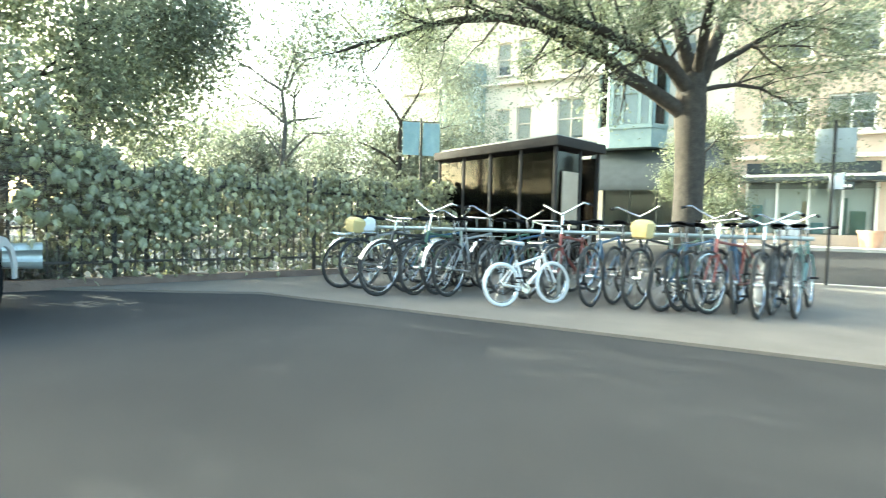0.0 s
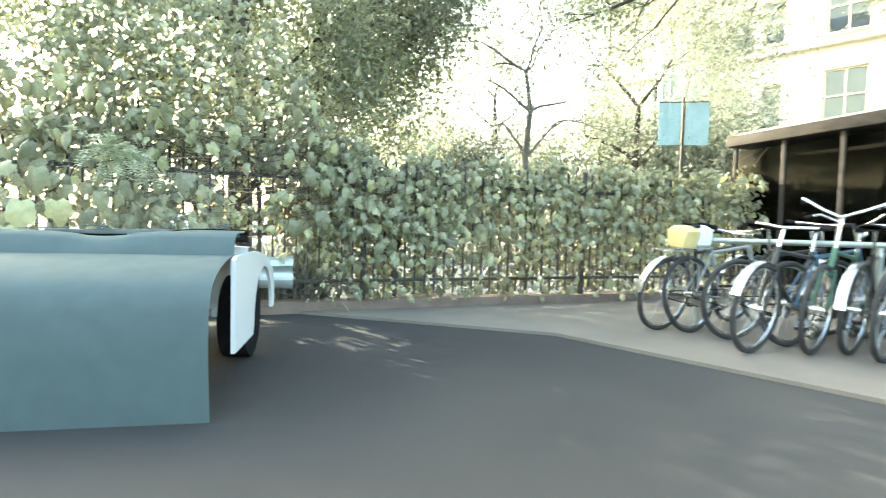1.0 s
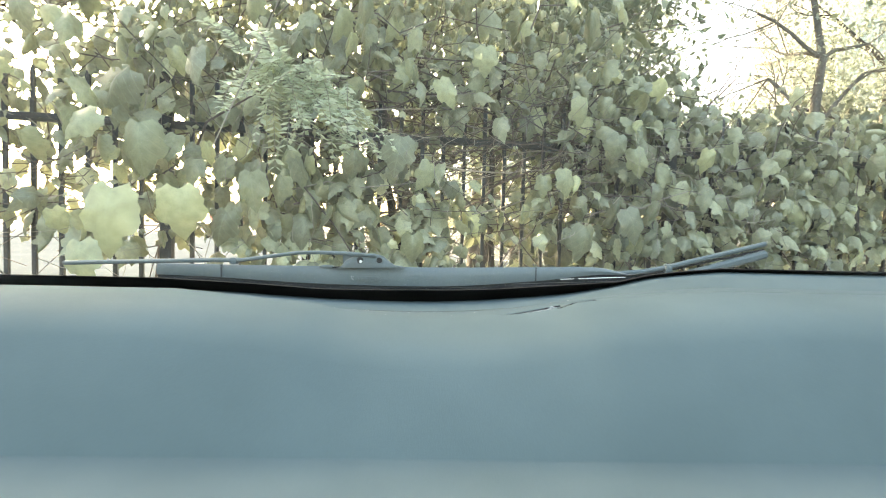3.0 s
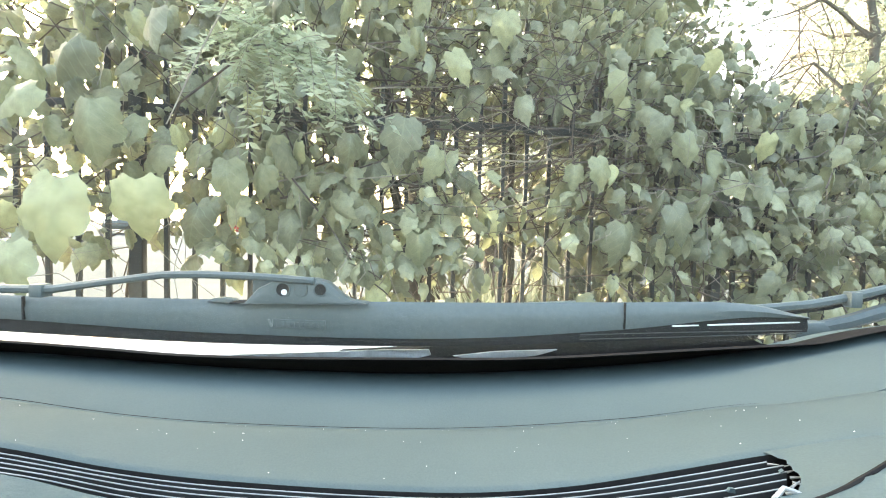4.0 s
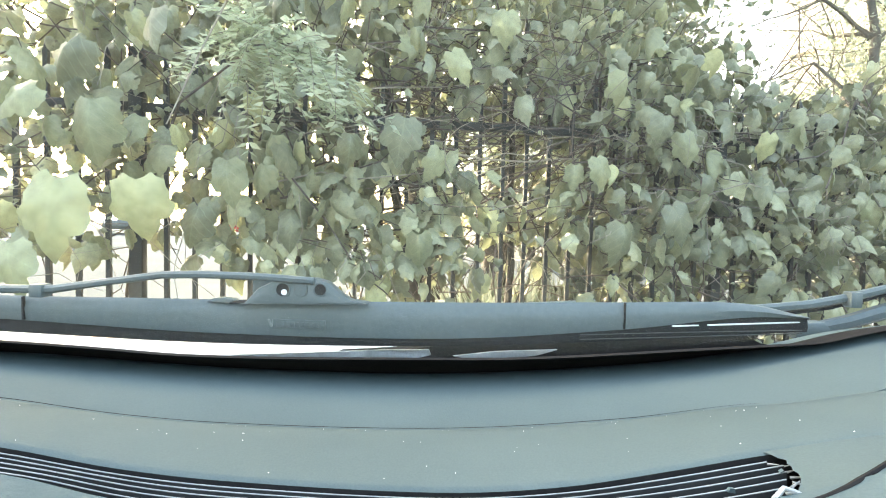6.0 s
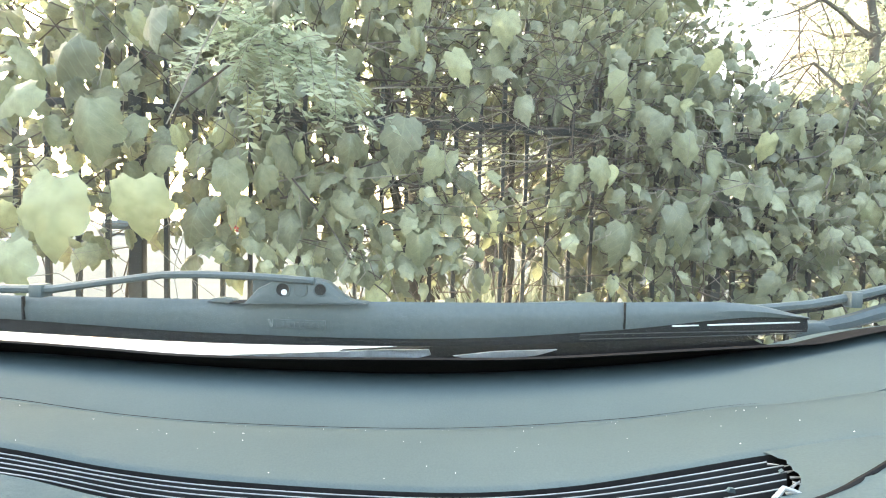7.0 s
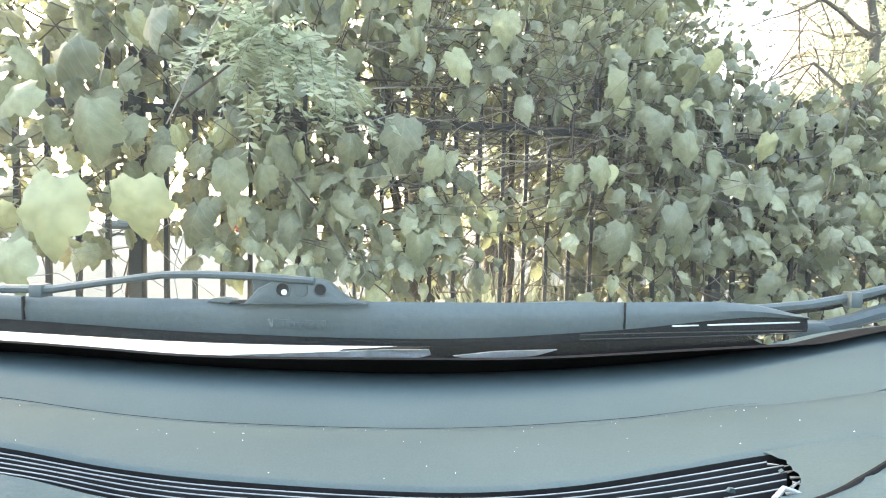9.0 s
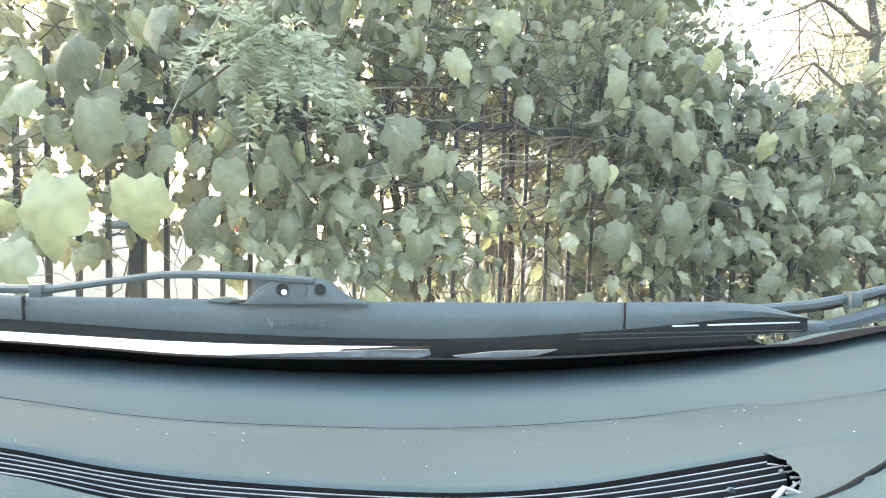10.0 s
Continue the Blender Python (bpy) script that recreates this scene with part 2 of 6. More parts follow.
def loft(rows, close_ring=False):
    """A quad sheet over rows of points of one length."""
    bm = bmesh.new()
    vr = [[bm.verts.new(p) for p in r] for r in rows]
    m = len(vr) if close_ring else len(vr) - 1
    for i in range(m):
        A, B = vr[i], vr[(i + 1) % len(vr)]
        for j in range(len(A) - 1):
            bm.faces.new((A[j], A[j + 1], B[j + 1], B[j]))
    if close_ring:
        for k in (0, -1):
            bm.faces.new([r[k] for r in vr])
    bmesh.ops.recalc_face_normals(bm, faces=bm.faces)
    return bm




def grape_leaf(n=28):
    """A broad heart-shaped leaf with shallow lobes and a toothed edge, stalk at the origin, tip along y: rim, inner ring, middle."""
    rim = []
    for i in range(n):
        a = -math.pi + 2 * math.pi * i / n
        q = abs(a)
        r = (0.42 + 0.25 * math.exp(-(q / 0.34) ** 2) + 0.10 * math.exp(-((q - 1.12) / 0.24) ** 2) + 0.07 * math.exp(-((q - 2.35) / 0.42) ** 2)
             - 0.10 * math.exp(-((math.pi - q) / 0.22) ** 2))
        r *= 1.045 if i % 2 == 0 else 0.955
        rim.append((0.94 * r * math.sin(a), 0.42 + r * math.cos(a), -0.13 * (r / 0.5) ** 2 + 0.022 * math.sin(5 * a)))
    inner = [(0.52 * x, 0.42 + 0.52 * (y - 0.42), 0.02 + 0.25 * z) for x, y, z in rim[::2]]
    faces = []
    m = n // 2
    for i in range(m):
        a, b, c, r0, r1 = 2 * i, 2 * i + 1, (2 * i + 2) % n, n + i, n + (i + 1) % m
        faces += [(r0, b, a), (r0, r1, b), (r1, c, b), (n + m, r1, r0)]
    return np.array(rim + inner + [(0, 0.42, 0.05)]), faces


GRAPE, GRAPE_F = grape_leaf()
OVAL = np.array([(0, 0, 0), (0.26, 0.4, -0.05), (0, 1.0, -0.08), (-0.26, 0.4, -0.05), (0, 0.45, 0.04)])
OVAL_F = [(4, 0, 1), (4, 1, 2), (4, 2, 3), (4, 3, 0)]
BLADE = np.array([(-0.02, 0, 0), (0.02, 0, 0), (0.015, 0.6, 0.06), (0, 1.0, 0.2), (-0.015, 0.6, 0.06)])
BLADE_F = [(0, 1, 2, 4), (4, 2, 3)]


def leaf_cloud(name, base, faces, pos, tip, nor, size, mat):
    """One mesh of many leaves: pos, tip and nor are arrays of places, tip directions and facing directions."""
    tip = tip / np.linalg.norm(tip, axis=1, keepdims=True)
    side = np.cross(tip, nor)
    side /= np.linalg.norm(side, axis=1, keepdims=True) + 1e-9
    nn = np.cross(side, tip)
    k, n = len(base), len(pos)
    curl, roll_, wide = rng.normal(0, 0.35, (n, 1)), rng.normal(0, 0.25, (n, 1)), rng.uniform(0.75, 1.12, (n, 1))
    bx, by = base[None, :, 0] * wide, base[None, :, 1] * np.ones((n, 1))
    bz = base[None, :, 2] + curl * bx * bx + roll_ * (by - 0.3) ** 2 + rng.normal(0, 0.12, (n, 1)) * bx * by
    bx, by = bx + rng.normal(0, 0.012, bx.shape), by + rng.normal(0, 0.012, by.shape)
    bz = bz - rng.uniform(-0.1, 0.75, (n, 1)) ** 2 * np.abs(bx) * 1.3
    v = pos[:, None, :] + size[:, None, None] * (bx[:, :, None] * side[:, None, :] + by[:, :, None] * tip[:, None, :] + bz[:, :, None] * nn[:, None, :])
    me = bpy.data.meshes.new(name)
    off = (np.arange(n) * k)[:, None]
    fl = np.concatenate([np.array(f) for f in faces])
    lens = np.array([len(f) for f in faces])
    li = (fl[None, :] + off).ravel()
    st = (np.concatenate([[0], np.cumsum(lens)[:-1]])[None, :] + (np.arange(n) * lens.sum())[:, None]).ravel()
    me.vertices.add(n * k)
    me.vertices.foreach_set("co", v.ravel())
    me.loops.add(len(li))
    me.loops.foreach_set("vertex_index", li)
    me.polygons.add(len(st))
    me.polygons.foreach_set("loop_start", st)
    me.update(calc_edges=True)
    me.validate()
    me.materials.append(mat)
    me.attributes.new("leaf", "FLOAT_VECTOR", "POINT").data.foreach_set("vector", np.tile(base, (n, 1)).ravel().astype(np.float32))
    me.polygons.foreach_set("use_smooth", [True] * len(me.polygons))
    return me


rng = np.random.default_rng(7)


# ---- ground, road, pavements ----
D2, N2 = Vector((0.5707, -0.8212, 0)), Vector((0.8212, 0.5707, 0))


def street(s, n, z=0.0):
    return D2 * s + N2 * n + Vector((0, 0, z))


def rise(n):
    """The street climbs a little away from the car park."""
    return 0.0 if n < 10.3 else 0.40 * min(1, (n - 10.3) / 9.2)


bm = bmesh.new()
cols = [-900, -60, -20, 0, 10.3, 19.5, 24, 60, 900]
for i in range(len(cols) - 1):
    a, b = cols[i], cols[i + 1]
    q = [bm.verts.new(street(s, n, rise(n))) for s, n in ((-900, a), (900, a), (900, b), (-900, b))]
    bm.faces.new(q)
bmesh.ops.remove_doubles(bm, verts=bm.verts, dist=0.001)
bmesh.ops.recalc_face_normals(bm, faces=bm.faces)
tagged(part("ground", bm, ASPHALT), "grey worn asphalt of the car park and street", "ground", kind="structure")


def slab(name, pts, z0, z1, mat, label, category):
    b = bmesh.new()
    f = b.faces.new([b.verts.new((p[0], p[1], z0)) for p in pts])
    r = bmesh.ops.extrude_face_region(b, geom=[f])
    bmesh.ops.translate(b, vec=(0, 0, z1 - z0), verts=[v for v in r["geom"] if isinstance(v, bmesh.types.BMVert)])
    bmesh.ops.recalc_face_normals(b, faces=b.faces)
    return tagged(part(name, b, mat, smooth=False), label, category, kind="structure")


FENCE_A = radians(9.237)
FU, FW = Vector((math.cos(FENCE_A), math.sin(FENCE_A), 0)), Vector((-math.sin(FENCE_A), math.cos(FENCE_A), 0))
FO = Vector((-2.164, 2.180, 0))
STEP = 0.125


def fence_at(u, w, z):
    """A place u metres along the fence, w behind it, z up."""
    return FO + FU * u + FW * w + Vector((0, 0, z))


PLAZA = [fence_at(3.05, -0.12, 0), Vector((3.3, 1.3, 0)), Vector((7.4, -4.9, 0)), street(20, 3.5), street(40, 3.5), street(40, 10.2),
         street(-2.2, 10.2), fence_at(10.6, -0.12, 0)]
slab("pavement", PLAZA, -0.2, 0.03, PAVING, "brown paved plaza by the bicycle rack", "pavement")
slab("pavement_far", [street(-60, 19.7), street(60, 19.7), street(60, 23.4), street(-60, 23.4)], -0.2, 0.5, KERB, "pale concrete pavement before the shops", "pavement")
slab("kerb", [street(-60, 19.5), street(60, 19.5), street(60, 19.697), street(-60, 19.697)], -0.2, 0.505, KERB, "pale stone kerb along the street", "kerb")
slab("kerb_near", [street(-60, 10.203), street(60, 10.203), street(60, 10.35), street(-60, 10.35)], -0.2, 0.035, KERB, "pale stone kerb along the street", "kerb")
slab("lot", [fence_at(-40, 0.5, 0), fence_at(10.2, 0.5, 0), fence_at(10.2, 40, 0), fence_at(-40, 40, 0)], -0.2, 0.012, LOT,
     "sunlit worn asphalt of the car park behind the fence", "ground")
# low kerb under the fence
slab("kerb_fence", [fence_at(-9, -0.1, 0), fence_at(10.5, -0.1, 0), fence_at(10.5, 0.12, 0), fence_at(-9, 0.12, 0)], -0.1, 0.13, BRICK_KERB,
     "low dull brown brick kerb under the iron fence", "kerb")

# ---- fence ----


def build_fence():
    mesh_p = post_m = None
    first, last, panel = -66, 81, 24
    k = first
    while k < last:
        f = thing("iron_fence", Matrix.Identity(4), "black iron picket fence panel, overgrown with vine leaves", "fence", "fence panels")
        for z, h in ((0.35, 0.038), (1.51, 0.042)):
            a, b = fence_at(k * STEP, 0, z), fence_at(min(k + panel, last) * STEP, 0, z)
            part("rail", boxm((b - a).length - 0.004, 0.034, h, Matrix.Translation((a + b) / 2) @ Matrix.Rotation(FENCE_A, 4, "Z"), 0.003), IRON, f)
        for j in range(k, min(k + panel, last)):
            m = Matrix.Translation(fence_at(j * STEP, 0, 0)) @ Matrix.Rotation(FENCE_A, 4, "Z")
            if (j - 6) % panel == 0:
                if post_m is None:
                    post_m = finish(boxm(0.058, 0.058, 1.78, at(0, 0, 0.89), 0.004), "post", IRON)
                o = part("post", post_m, IRON, f)
            else:
                if mesh_p is None:
                    b2 = bmesh.new()
                    box(b2, 0.02, 0.02, 1.56, at(0, 0, 0.96))
                    vs = [v for v in b2.verts if v.co.z > 1.7]
                    top = bmesh.ops.extrude_face_region(b2, geom=[q for q in b2.faces if all(v in vs for v in q.verts)])
                    tv = [v for v in top["geom"] if isinstance(v, bmesh.types.BMVert)]
                    bmesh.ops.translate(b2, vec=(0, 0, 0.035), verts=tv)
                    bmesh.ops.scale(b2, vec=(0.25, 0.25, 1), verts=tv)
                    mesh_p = finish(b2, "picket", IRON, False)
                o = part("picket", mesh_p, IRON, f)
            o.matrix_world = m
        k += panel


build_fence()


def build_guardrail():
    g = thing("guardrail", Matrix.Identity(4), "weathered galvanised steel guardrail before the iron fence", "guardrail")
    prof = [(0.0, 0.30), (0.035, 0.315), (0.075, 0.35), (0.08, 0.385), (0.03, 0.42), (0.022, 0.455), (0.03, 0.49), (0.08, 0.525),
            (0.075, 0.56), (0.035, 0.595), (0.0, 0.61)]
    rows = [[fence_at(u, -0.16 - y, z + 0.012) for u in np.linspace(-8.2, 2.55, 30)] for y, z in prof]
    bm = loft(rows)
    bmesh.ops.solidify(bm, geom=bm.faces, thickness=0.004)
    part("beam", bm, GALV, g)
    # flared end piece
    rows = [[fence_at(2.5 + 0.46 * t, -0.164 - y * (1 - 0.5 * t), 0.465 + (z - 0.455) * (1 + 0.12 * t)) for t in np.linspace(0, 1, 8)] for y, z in prof]
    bm = loft(rows)
    bmesh.ops.solidify(bm, geom=bm.faces, thickness=0.004)
    part("end_wing", bm, GALV, g, "flared end of the guardrail")
    for u in (-7.2, -5.3, -3.4, -1.5, 0.4, 2.2):
        part("guard_post", boxm(0.09, 0.10, 0.62, Matrix.Translation(fence_at(u, -0.075, 0.31)) @ Matrix.Rotation(FENCE_A, 4, "Z"), 0.004), GALV, g)
        b = bmesh.new()
        disc(b, 0.016, 0.02, Matrix.Translation(fence_at(u, -0.19, 0.467)) @ Matrix.Rotation(radians(90), 4, "X"), 10)
        part("bolt", b, GALV, g)


build_guardrail()

# ---- vines over the fence ----


def top_of(u):
    """The height of the vine mass along the fence."""
    pts = [(-9, 1.3), (-1.2, 1.5), (-0.7, 1.8), (-0.2, 2.15), (0.3, 2.5), (0.8, 3.0), (1.5, 3.6), (2.6, 3.3), (3.05, 2.75), (3.32, 2.25), (3.56, 1.94), (3.95, 1.75), (10.6, 1.83)]
    return float(np.interp(u, [p[0] for p in pts], [p[1] for p in pts]))


def vine_positions(count, u0, u1, wmin, wmax, keep):
    out = []
    while len(out) < count:
        u = rng.uniform(u0, u1)
        z = rng.uniform(0.12, 3.6)
        if z > top_of(u) + 0.12 * math.sin(u * 7.3) + rng.normal(0, 0.06):
            continue
        if rng.random() > keep(u, z):
            continue
        w = rng.uniform(wmin, wmax)
        out.append((u, w, z))
    return np.array(out)


GAPS = ((1.02, 1.21, 0.08, 0.10), (1.06, 1.43, 0.18, 0.06), (1.93, 1.19, 0.11, 0.09), (2.5, 1.42, 0.34, 0.22), (2.68, 0.70, 0.30, 0.24))


def cover(u, z):
    """How thick the leaves are: open near the ground and in a few gaps, dense along the hedge."""
    if any(((u - a) / c) ** 2 + ((z - b) / d) ** 2 < 1 for a, b, c, d in GAPS):
        return 0.08
    if u > 3.05:
        return 1.0 if z > 0.85 else 0.5 if z > 0.6 else 0.2
    if u < 0.3:
        return 0.03 if z < 0.88 else 0.42
    if u < 1.05:
        return 0.03 if z < 0.88 else 0.75 if z < 1.3 else 0.9
    if u < 1.6:
        return 0.08 if z < 0.72 else 0.5 if z < 0.95 else 0.8
    if u < 2.4:
        return 0.25 if z < 0.72 else 0.9
    return 0.75 if z > 0.9 else 0.1


def to_world(a):
    return np.array([fence_at(*p) for p in a])


def hanging(n, spread=0.5):
    tip = np.array([0, 0, -1.0]) + rng.normal(0, spread, (n, 3))
    nor = np.array([FW.x * -0.8, FW.y * -0.8, 0.7]) + rng.normal(0, 0.6, (n, 3))
    return tip, nor


vine = thing("grape_vine", Matrix.Identity(4), "wild grape vine with large pale green leaves over the fence", "vine")


def foliage(name, a, size, spread=0.5, mat=None):
    tip, nor = hanging(len(a), spread)
    size = size * np.where(a[:, 2] > 2.0, 0.66, 1.0)
    part(name, leaf_cloud(name, GRAPE, GRAPE_F, to_world(a), tip, nor, size, mat or VINE_LEAF), None, vine)["kind"] = "stuff"


a = vine_positions(3300, -2.5, 10.5, -0.34, 0.25, cover)
foliage("foliage", a, rng.uniform(0.06, 0.15, len(a)))
a = vine_positions(230, 1.1, 2.3, -0.32, 0.0, lambda u, z: 1.0 if 0.8 < z < 1.35 and cover(u, z) > 0.1 else 0.0)
foliage("lower_foliage", a, rng.uniform(0.07, 0.13, len(a)), 0.4)
# deeper leaves: thin where the lot shines through, thick above and along the hedge
a = np.concatenate([
    vine_positions(1700, -1.2, 4.8, 0.2, 0.9, lambda u, z: 0.0 if z < 1.12 and u < 2.7 else 0.15 if cover(u, z) < 0.1 else 0.5 if z < 1.5 else 1.0),
    vine_positions(1300, 0.4, 4.8, 0.3, 1.2, lambda u, z: 0.0 if z < 1.55 and u < 2.7 else 0.25 if z < 0.9 else 1.0)])
foliage("inner_foliage", a, rng.uniform(0.08, 0.15, len(a)), 0.8)
# small sunlit leaves behind the open end of the vine
a = vine_positions(1300, 0.1, 1.5, 0.35, 1.2, lambda u, z: 1.0 if z > 1.28 else 0.12 if z > 1.0 else 0.0)
foliage("back_foliage", a, rng.uniform(0.03, 0.075, len(a)), 0.9)
a = np.concatenate([vine_positions(2300, 3.1, 10.5, -0.32, 0.35, cover), vine_positions(1300, 3.4, 10.5, -0.15, 0.5, lambda u, z: 1.0 if z > 1.55 else 0.0)])
foliage("hedge_foliage", a, rng.uniform(0.05, 0.12, len(a)), 0.6)
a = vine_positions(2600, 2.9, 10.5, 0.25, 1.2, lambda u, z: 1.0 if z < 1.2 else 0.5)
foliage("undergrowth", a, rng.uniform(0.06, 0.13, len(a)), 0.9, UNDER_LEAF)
a = vine_positions(3000, -0.6, 5.0, -0.34, 0.3, lambda u, z: cover(u, z) if z > 0.8 else 0.5 * cover(u, z))
foliage("small_foliage", a, rng.uniform(0.02, 0.06, len(a)), 0.8)

a = vine_positions(3000, 0.55, 3.4, -0.3, 0.9, lambda u, z: 1.0 if z > 1.85 else 0.0)
foliage("high_foliage", a, rng.uniform(0.05, 0.11, len(a)), 0.8)

LEAF_MESH = []
for bend, fold in ((0.0, 0.1), (0.10, 0.5), (-0.08, 0.0), (0.18, 0.9), (0.05, 0.3), (-0.14, 0.2), (0.24, 1.3), (0.12, 0.6)):
    b = bmesh.new()
    wob = rng.normal(0, 0.010, GRAPE.shape)
    side_ = rng.uniform(0.86, 1.14)
    vs = [b.verts.new((x * (side_ if x > 0 else 1) * (1 - 0.9 * abs(bend)) + 0.5 * bend * y * y, y, z - fold * abs(x) - bend * x * x * 4 - bend * y * y + 0.8 * bend * x * y)) for x, y, z in GRAPE + wob]
    for f in GRAPE_F:
        b.faces.new([vs[i] for i in f])
    me = finish(b, "leaf", VINE_LEAF_ONE)
    me.set_sharp_from_angle(angle=radians(180))
    me.attributes.new("leaf", "FLOAT_VECTOR", "POINT").data.foreach_set("vector", GRAPE.ravel().astype(np.float32))
    LEAF_MESH.append(me)


def hang_leaf(k, u, w, z, s, t, n, wide=1.0):
    """One leaf of length s whose middle is at (u, w, z); t: where its tip points, n: where it faces."""
    t = Vector(t).normalized()
    sd = t.cross(Vector(n)).normalized()
    n = sd.cross(t)
    sd = sd * wide
    o = part("leaf", LEAF_MESH[k % 8], None, vine)
    p = fence_at(u, w, z) - t * (0.42 * s)
    o.matrix_world = Matrix(((sd.x * s, t.x * s, n.x * s, p.x), (sd.y * s, t.y * s, n.y * s, p.y), (sd.z * s, t.z * s, n.z * s, p.z), (0, 0, 0, 1)))


FACE = Vector((-FW.x * 0.85, -FW.y * 0.85, 0.55))
# the largest leaves: along, out, up, length, lean
BIG = ((0.98, -0.55, 1.06, 0.238, 0.10), (0.72, -0.60, 1.03, 0.298, -0.10), (0.82, -0.55, 1.34, 0.230, 0.25), (0.72, -0.50, 1.60, 0.189, -0.50), (0.63, -0.60, 1.41, 0.164, -0.90), (1.26, -0.45, 1.17, 0.188, 0.15), (1.38, -0.40, 1.18, 0.138, -0.10), (1.73, -0.40, 1.32, 0.145, 0.05), (1.94, -0.45, 1.38, 0.202, -0.15), (0.69, -0.75, 0.85, 0.183, 0.10), (1.12, -0.40, 0.99, 0.177, -0.20), (2.93, -0.45, 1.64, 0.166, 0.10), (3.11, -0.45, 1.47, 0.140, -0.20), (2.84, -0.40, 1.27, 0.152, 0.30), (2.97, -0.40, 0.95, 0.213, -0.10), (2.03, -0.40, 0.90, 0.162, 0.10), (2.38, -0.40, 1.88, 0.151, 0.00), (3.24, -0.40, 1.05, 0.206, 0.40))
for k, (u, w, z, sz, lean) in enumerate(BIG):
    hang_leaf((0, 2, 4, 1)[k % 4], u, w, z, sz, FU * lean + Vector((0, 0, -1)) + Vector(rng.normal(0, 0.08, 3)), FACE + Vector(rng.normal(0, 0.12, 3)))
made = 0
while made < 280:
    u, z = rng.uniform(-0.6, 5.0), rng.uniform(0.5, 2.4)
    if z > top_of(u) - (0.25 if u > 2.2 else 0.0) or rng.random() > cover(u, z) + 0.01:
        continue
    w = -rng.uniform(0.12, 0.2 + (0.45 if u < 1.3 else 0.28) * max(0.0, min(1.0, z - 0.6)))
    turn = 0.4 if u < 2.3 else 0.8
    hang_leaf(made, u, w, z, rng.uniform(0.08, 0.175), Vector((0, 0, -1)) + Vector(rng.normal(0, 0.28, 3)), FACE + Vector(rng.normal(0, turn, 3)), rng.uniform(0.68, 1.0))
    made += 1


def wander(p, q, steps, jitter):
    p, q = Vector(p), Vector(q)
    return [p.lerp(q, i / steps) + Vector(rng.normal(0, jitter, 3)) * (0 < i < steps) for i in range(steps + 1)]


b = bmesh.new()
for i in range(760):
    u = rng.uniform(-1.5, 9.5) if i % 3 else rng.uniform(-0.4, 4.0)
    z = rng.uniform(0.1, min(2.2, top_of(u)))
    L = rng.uniform(0.4, 1.3)
    ang = rng.normal(0.0, 0.9)
    if cover(u + 0.5 * L * math.cos(ang), z + 0.5 * L * math.sin(ang)) < 0.09 and i % 8 or z < 0.95 and u < 2.3 and i % 4:
        continue
    p = (u, rng.uniform(-0.34, 0.25), z)
    q = (u + L * math.cos(ang), rng.uniform(-0.36, 0.3), max(0.1, z + L * math.sin(ang)))
    r0 = rng.uniform(0.0016, 0.005)
    tube(b, [fence_at(*v) for v in wander(p, q, 5, 0.03)], [r0 * (1 - 0.1 * k) for k in range(6)], 5)
for i in range(110):
    u, z, L, ang = rng.uniform(1.5, 3.3), rng.uniform(1.05, 1.95), rng.uniform(0.2, 0.7), rng.normal(0.1, 0.7)
    p, q = (u, rng.uniform(-0.1, 0.3), z), (u + L * math.cos(ang), rng.uniform(-0.15, 0.35), z + L * math.sin(ang))
    r0 = rng.uniform(0.002, 0.007)
    tube(b, [fence_at(*v) for v in wander(p, q, 4, 0.025)], [r0 * (1 - 0.12 * k) for k in range(5)], 5)
for i in range(170):
    u, z, L, ang = rng.uniform(1.2, 3.2), rng.uniform(0.95, 1.85), rng.uniform(0.2, 0.8), rng.normal(0.15, 0.45) if i % 3 else rng.normal(0.9, 0.9)
    p, q = (u, rng.uniform(-0.32, 0.1), z), (u + L * math.cos(ang), rng.uniform(-0.35, 0.15), z + L * math.sin(ang))
    r0 = rng.uniform(0.002, 0.006)
    tube(b, [fence_at(*v) for v in wander(p, q, 4, 0.025)], [r0 * (1 - 0.12 * k) for k in range(5)], 5)
# bare crossing twigs low down
for i in range(60):
    u, z, L, ang = rng.uniform(1.75, 2.7), rng.uniform(0.45, 0.85), rng.uniform(0.25, 0.6), rng.choice([0.7, 0.9, 2.2, 1.4]) + rng.normal(0, 0.2)
    p, q = (u, rng.uniform(0.0, 0.3), z), (u + L * math.cos(ang), rng.uniform(0.0, 0.3), z + L * math.sin(ang))
    r0 = rng.uniform(0.0018, 0.0045)
    tube(b, [fence_at(*v) for v in wander(p, q, 4, 0.012)], [r0 * (1 - 0.12 * k) for k in range(5)], 5)
part("stem", b, TWIG, vine)["kind"] = "stuff"
